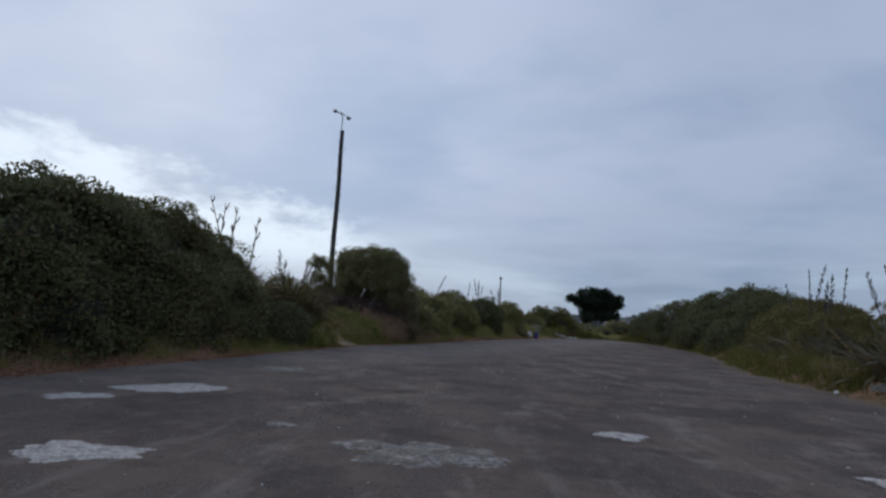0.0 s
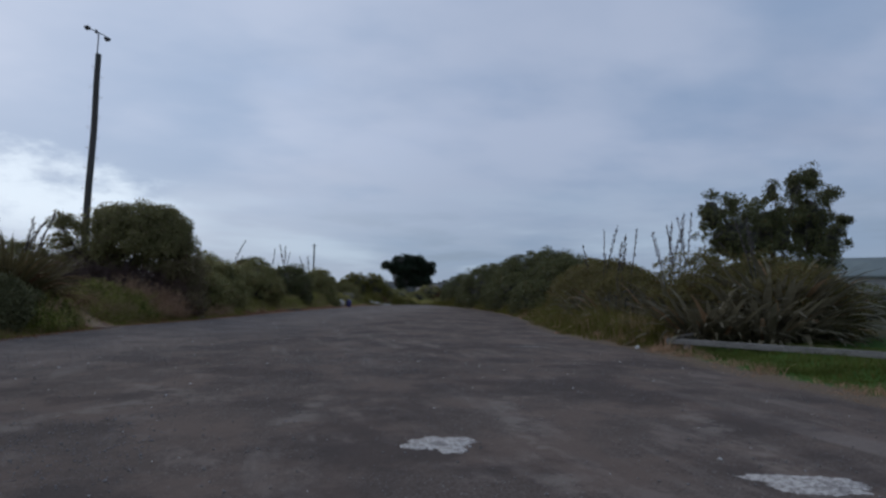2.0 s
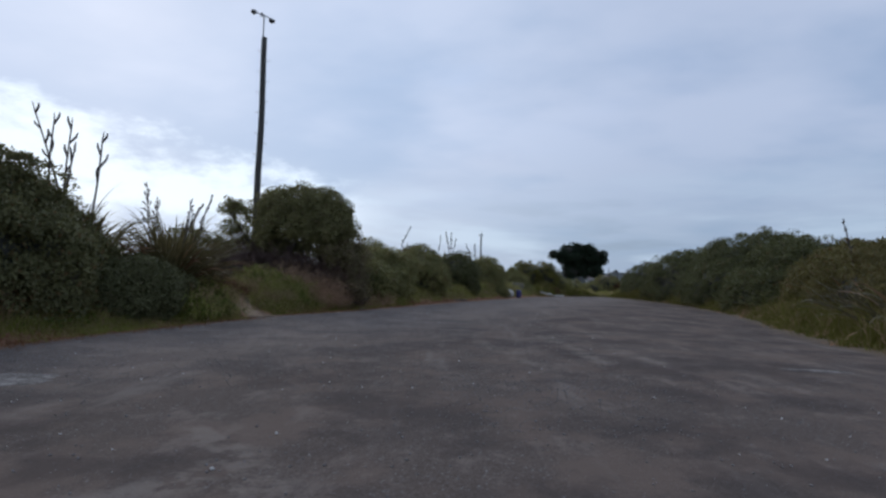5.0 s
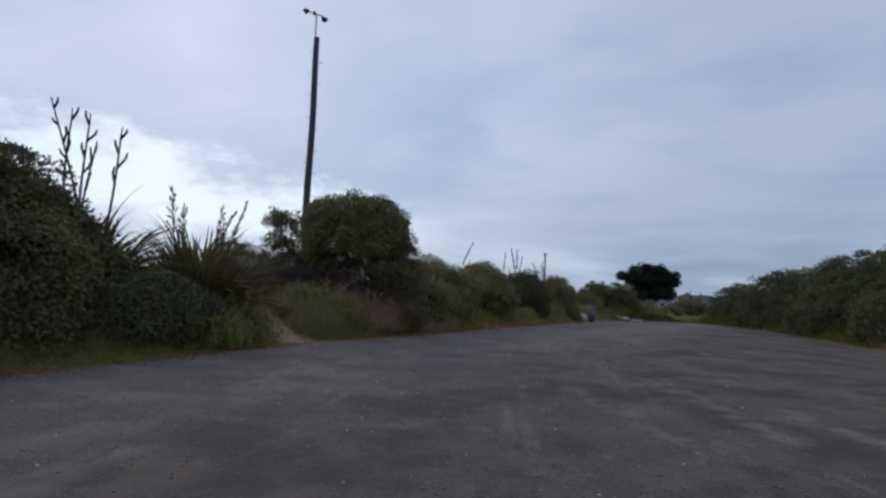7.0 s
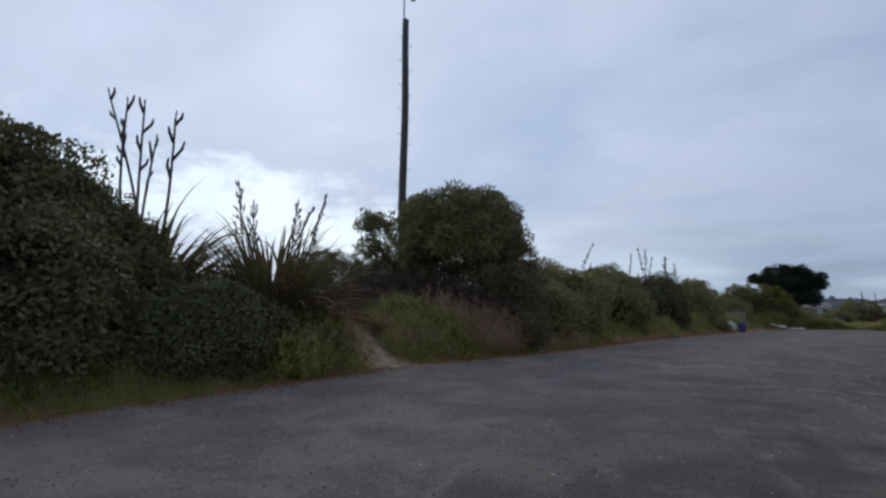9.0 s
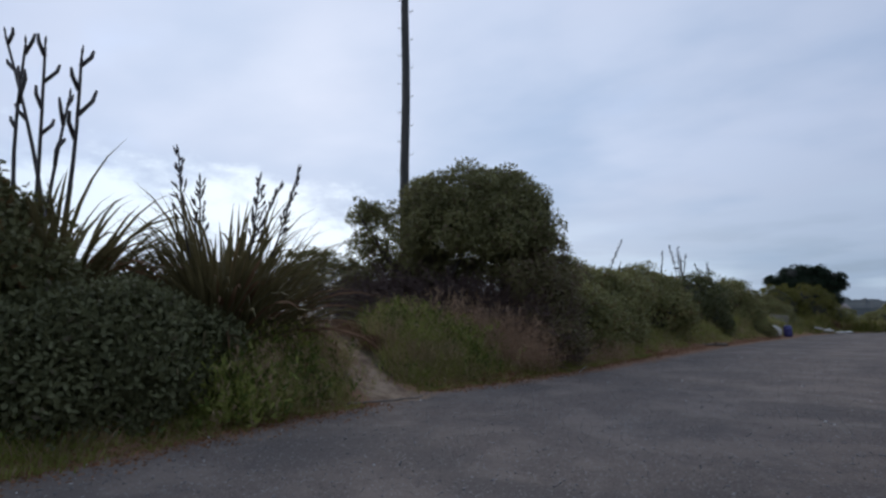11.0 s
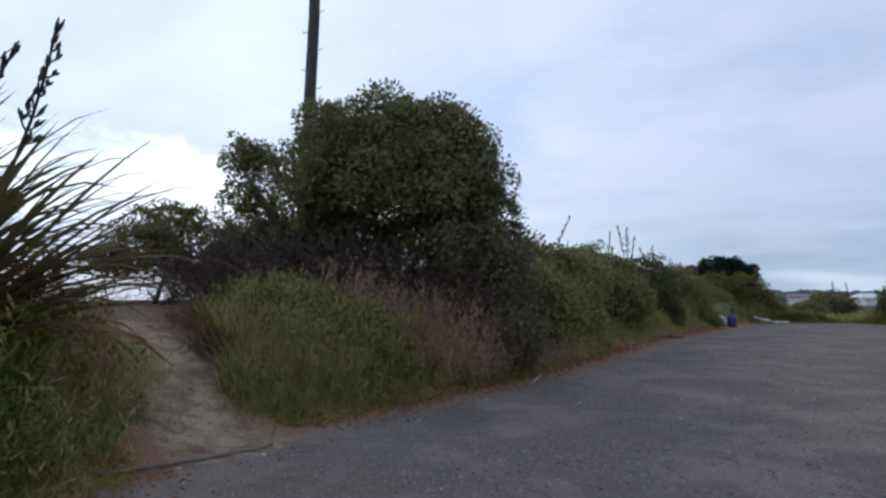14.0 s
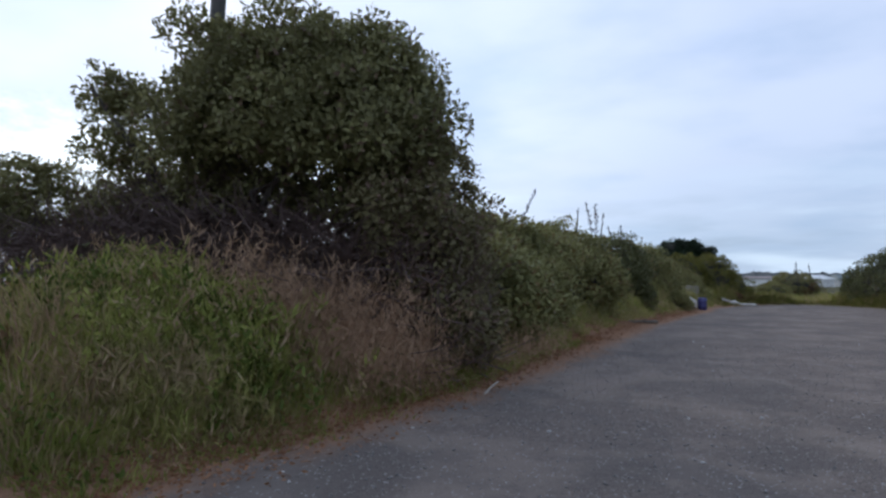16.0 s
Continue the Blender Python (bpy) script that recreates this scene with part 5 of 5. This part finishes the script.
def verge_grass(name, label, n, box_, s0, s1, lo, hi, mat, wide, lean=0.35, clear=0.5, power=1.6, category="grass"):
    px, py, splay, vig = verge_points(n, *box_, s0, s1, rng_g, clear, power)
    grow = 0.55 + 0.45 * np.sin(px * 1.7 + py * 0.6) * np.cos(py * 1.3 - px * 0.4)
    rise = np.clip((outside(px, py) - s0) / 0.6, 0.25, 1)
    tall = (lo + (hi - lo) * grow * rng_g.uniform(0.4, 1.0, n)) * rise * vig
    return tagged(part(name, grass_mesh(name, px, py, tall, rng_g, wide, lean, splay), mat), label, category, kind="stuff")


verge_grass("tall_grass", "long green grass on the dune verge", 95000, (16, 29, -10, -1), 0.28, 3.2, 0.15, 0.52, M_GRASS, 0.008, 0.5, 0.8)
verge_grass("tall_grass", "long green grass along the hedge", 34000, (28, 56, -4, 12), 0.3, 2.2, 0.2, 0.8, M_GRASS, 0.012, 0.4)
verge_grass("tall_grass", "long grass under the coastal hedge", 30000, (0, 17, -11, -5), 0.25, 1.8, 0.15, 0.55, M_GRASS, 0.009, 0.4)
verge_grass("dry_grass", "dry brown grass and seed heads on the verge", 30000, (15, 32, -10, 0), 0.15, 2.8, 0.2, 0.85, M_DRY, 0.005, 0.45, 0.8)
verge_grass("dry_grass", "dry brown grass at the gravel's edge", 16000, (0, 56, -11, 12), 0.0, 0.9, 0.06, 0.30, M_DRY, 0.008, 0.8, 0.4)
verge_grass("verge_grass", "rank green and brown grass before the flax", 64000, (14.3, 58, 9, 20), 0.2, 3.2, 0.3, 1.0, M_EDGEGREEN, 0.014, 0.4)
verge_grass("dry_grass", "dry brown grass before the flax", 5000, (13.5, 50, 9, 20), 0.1, 3.0, 0.25, 1.0, M_DRY, 0.011, 0.45)
verge_grass("lawn_grass", "short bright green grass by the timber rail", 36000, (3, 14, 9.5, 18), 0.35, 5.5, 0.06, 0.16, M_LAWN, 0.009, 0.5, 0.5, 3.0)
verge_grass("edge_grass", "bright green grass fringe at the foot of the verge", 60000, (15, 33, -7, 1), 0.0, 0.9, 0.12, 0.45, M_FRINGE, 0.007, 0.6, 0.8, 1.2)
verge_grass("edge_grass", "bright green grass fringe below the hedge", 26000, (33, 52, -3, 9), 0.35, 1.5, 0.15, 0.5, M_FRINGE, 0.013, 0.5, 0.8, 1.2)
verge_grass("field_grass", "rough grass in the field beyond", 16000, (57, 75, 4, 26), 0.2, 14, 0.2, 0.5, M_GRASS, 0.03, 0.4, 0.5, 3.0)


def weeds(n, box_, s0, s1, seed):
    rng = np.random.default_rng(seed)
    px, py, _, _ = verge_points(n, *box_, s0, s1, rng, 0.95, 2.0, 1)
    per = 16
    X, Y = np.repeat(px, per) + rng.normal(0, 0.10, n * per), np.repeat(py, per) + rng.normal(0, 0.10, n * per)
    up_ = np.abs(rng.normal(0, 0.10, n * per)) * np.repeat(rng.uniform(0.4, 2.2, n), per)
    at = np.stack([X, Y, height(X, Y) + up_], 1)
    al = rng.normal(size=at.shape) + np.array([0, 0, 0.6])
    return tagged(part("verge_weeds", leaves_mesh("verge_weeds", at, al, 0.075, 0.032, rng), M_LAWN), "broad-leaved green weeds in the verge", "weeds", kind="stuff")


def leaf_litter(n, box_, seed, band=0.28):
    rng = np.random.default_rng(seed)
    X, Y = np.zeros(0), np.zeros(0)
    while len(X) < n:
        px, py = rng.uniform(box_[2], box_[3], n * 8), rng.uniform(box_[0], box_[1], n * 8)
        s = outside(px, py)
        ok = (track_dist(px, py) > 0.75) & (np.abs(s - 0.08) < np.abs(rng.normal(0, band, n * 8))) & (np.abs(s) < 0.9)
        X, Y = np.concatenate([X, px[ok]]), np.concatenate([Y, py[ok]])
    X, Y = X[:n], Y[:n]
    at = np.stack([X, Y, height(X, Y) + rng.uniform(0.004, 0.03, n)], 1)
    al = rng.normal(size=(n, 3)) * np.array([1, 1, 0.12])
    return tagged(part("leaf_litter", leaves_mesh("leaf_litter", at, al, 0.05, 0.018, rng), M_LITTER), "dry red-brown leaf litter along the gravel's edge", "leaf litter", kind="stuff")


leaf_litter(24000, (14, 34, -7, 1), 302, 0.38)
leaf_litter(9000, (33, 47, -2, 7), 304, 0.5)
leaf_litter(7000, (2, 14, -9, -5), 303)
weeds(800, (14, 30, -10, -1), 0.3, 2.4, 301)

# ---------------------------------------------------------------- distance
def house(label, x, y, wide, deep, wall_h, roof_h, turn, roof_mat, hip=0.25, wall_mat=M_WALLW, windows=3):
    t = thing("house", label, "house", at=(x, y, 0))
    t.rotation_euler = (0, 0, radians(turn))
    bm = bmesh.new()
    box(bm, (wide, deep, wall_h + 0.5), Matrix.Translation((0, 0, wall_h / 2 - 0.25)), 0.0)
    part("wall", bm, wall_mat, t)
    bm = bmesh.new()
    e = 0.5
    w, d = wide / 2 + e, deep / 2 + e
    lo = [bm.verts.new((sx * w, sy * d, wall_h + dz_)) for dz_ in (0.0, 0.18) for sx, sy in ((-1, -1), (1, -1), (1, 1), (-1, 1))]
    r0, r1 = bm.verts.new((-w * (1 - hip * 2), 0, wall_h + roof_h)), bm.verts.new((w * (1 - hip * 2), 0, wall_h + roof_h))
    bm.faces.new(lo[3::-1])
    for k in range(4):
        bm.faces.new((lo[k], lo[(k + 1) % 4], lo[4 + (k + 1) % 4], lo[4 + k]))
    bm.faces.new((lo[4], lo[5], r1, r0))
    bm.faces.new((lo[6], lo[7], r0, r1))
    bm.faces.new((lo[5], lo[6], r1))
    bm.faces.new((lo[7], lo[4], r0))
    part("roof", bm, roof_mat, t)
    for k in range(windows):
        bm = bmesh.new()
        box(bm, (wide * 0.13, 0.08, 1.1), Matrix.Translation((wide * (-0.3 + 0.3 * k), -deep / 2 - 0.03, wall_h * 0.55)), 0.0)
        win = part("window", bm, M_GLASS, t)
        bm = bmesh.new()
        box(bm, (wide * 0.15, 0.10, 0.08), Matrix.Translation((wide * (-0.3 + 0.3 * k), -deep / 2 - 0.06, wall_h * 0.55 - 0.6)), 0.0)
        part("sill", bm, M_WALLW, win)
    return t


house("grey house with a grey-green hipped roof behind the hedge", 63, 47, 15, 9, 3.8, 2.4, -52, M_ROOF, 0.25, M_WALLG)
house("long white building in the distance", 90, 254, 16, 9, 3.4, 1.0, -18, M_ROOFR, 0.05, M_WALLW, 0)
house("white gabled house in the distance", 105, 246, 7.5, 8, 3.0, 1.9, 15, M_WALLW, 0.2, M_WALLW, 0)
house("low grey house far off among trees", 78, 300, 13, 8, 3.0, 2.4, -10, M_ROOFR, 0.1, M_WALLG)
house("low grey house far off among trees", 138, 290, 12, 8, 3.4, 2.4, 10, M_ROOF, 0.1, M_WALLG)

PINE = [(38.6, 205, 11.2, 3.2, 3.0, 1.5), (42.6, 205, 12.9, 3.0, 3.0, 1.8), (46.4, 206, 13.6, 3.0, 3.2, 2.0), (50.4, 205, 13.2, 2.8, 3.0, 1.9), (53.6, 205, 11.8, 2.6, 3.0, 1.9), (45, 204, 10.2, 5.6, 4.2, 1.9), (51.5, 205, 9.4, 3.6, 3.2, 2.2),
        (55.0, 205, 9.0, 1.6, 2.2, 1.5), (40.5, 205, 9.0, 2.4, 2.4, 1.2), (50.5, 205, 5.6, 4.4, 3.4, 3.0), (46.5, 205, 7.0, 4.2, 3.0, 3.4), (43.0, 205, 5.0, 3.6, 3.0, 3.2)]
shrub("pine_tree", "large dark spreading pine in the distance", PINE, 330, 80, 0.6, 0.28, M_PINE, 111, core=0.75, limbs=8, root=(46, 206), category="tree", ball=1.3, lump=0.25)


def norfolk_pine(x, y, top):
    t = thing("conifer_tree", "slim pointed conifer far off", "tree", at=(x, y, 0))
    bm = bmesh.new()
    tube(bm, [(0, 0, 0), (0, 0, top)], (0.4, 0.05), 8)
    part("trunk", bm, M_BARK, t)
    rng = np.random.default_rng(5)
    at, al = [], []
    for k in range(16):
        h = top * (0.2 + 0.8 * k / 16)
        r = top * 0.2 * (1 - k / 17)
        for j in range(7):
            a = j * 0.9 + k
            for q in np.linspace(0.1, 1, 9):
                at.append((r * q * math.cos(a), r * q * math.sin(a), h + 0.3 * q))
                al.append((math.cos(a), math.sin(a), rng.normal() * 0.5))
    part("crown", leaves_mesh("crown", np.array(at), np.array(al) + rng.normal(size=(len(at), 3)) * 0.5, 0.8, 0.45, rng), M_PINE, t)


norfolk_pine(82, 330, 17)


def hill_range(name, label, far, az0, az1, top, seed):
    """A wooded ridge: a lumpy strip of ground with depth, crest and back slope."""
    n, rows = 520, ((0.0, 0.0), (0.05, 0.55), (0.11, 0.9), (0.16, 1.0), (0.24, 0.8), (0.4, 0.0))
    V, F = [], []
    for i in range(n + 1):
        a = radians(az0 + (az1 - az0) * i / n)
        ends = min(1, i / 20, (n - i) / 20)
        lump = 0.78 + 0.2 * noise.noise(Vector((i * 0.018, seed, 0))) + 0.16 * noise.noise(Vector((i * 0.16, seed, 4))) + 0.20 * noise.noise(Vector((i * 0.55, seed, 8)))
        for j, (back, up_) in enumerate(rows):
            d = far * (1 + back)
            V.append((d * math.sin(a), d * math.cos(a), top * lump * up_ * ends + (0 if j else -3)))
    k = len(rows)
    for i in range(n):
        for j in range(k - 1):
            q = i * k + j
            F.append((q, q + k, q + k + 1, q + 1))
    return tagged(part(name, blank(name, V, F), M_HILL), label, "hills", kind="structure")


hill_range("backdrop", "low dark wooded hills on the horizon", 620, 6, 120, 19, 3.0)
hill_range("backdrop", "low tree line across the fields", 330, 9, 110, 9, 9.0)
sea = blank("water", [(-4000, -4000, -1.4), (-48, -4000, -1.4), (-48, 4000, -1.4), (-4000, 4000, -1.4)], [(0, 1, 2, 3)])
tagged(part("water", sea, M_SEA), "grey sea beyond the dune", "water", kind="structure")
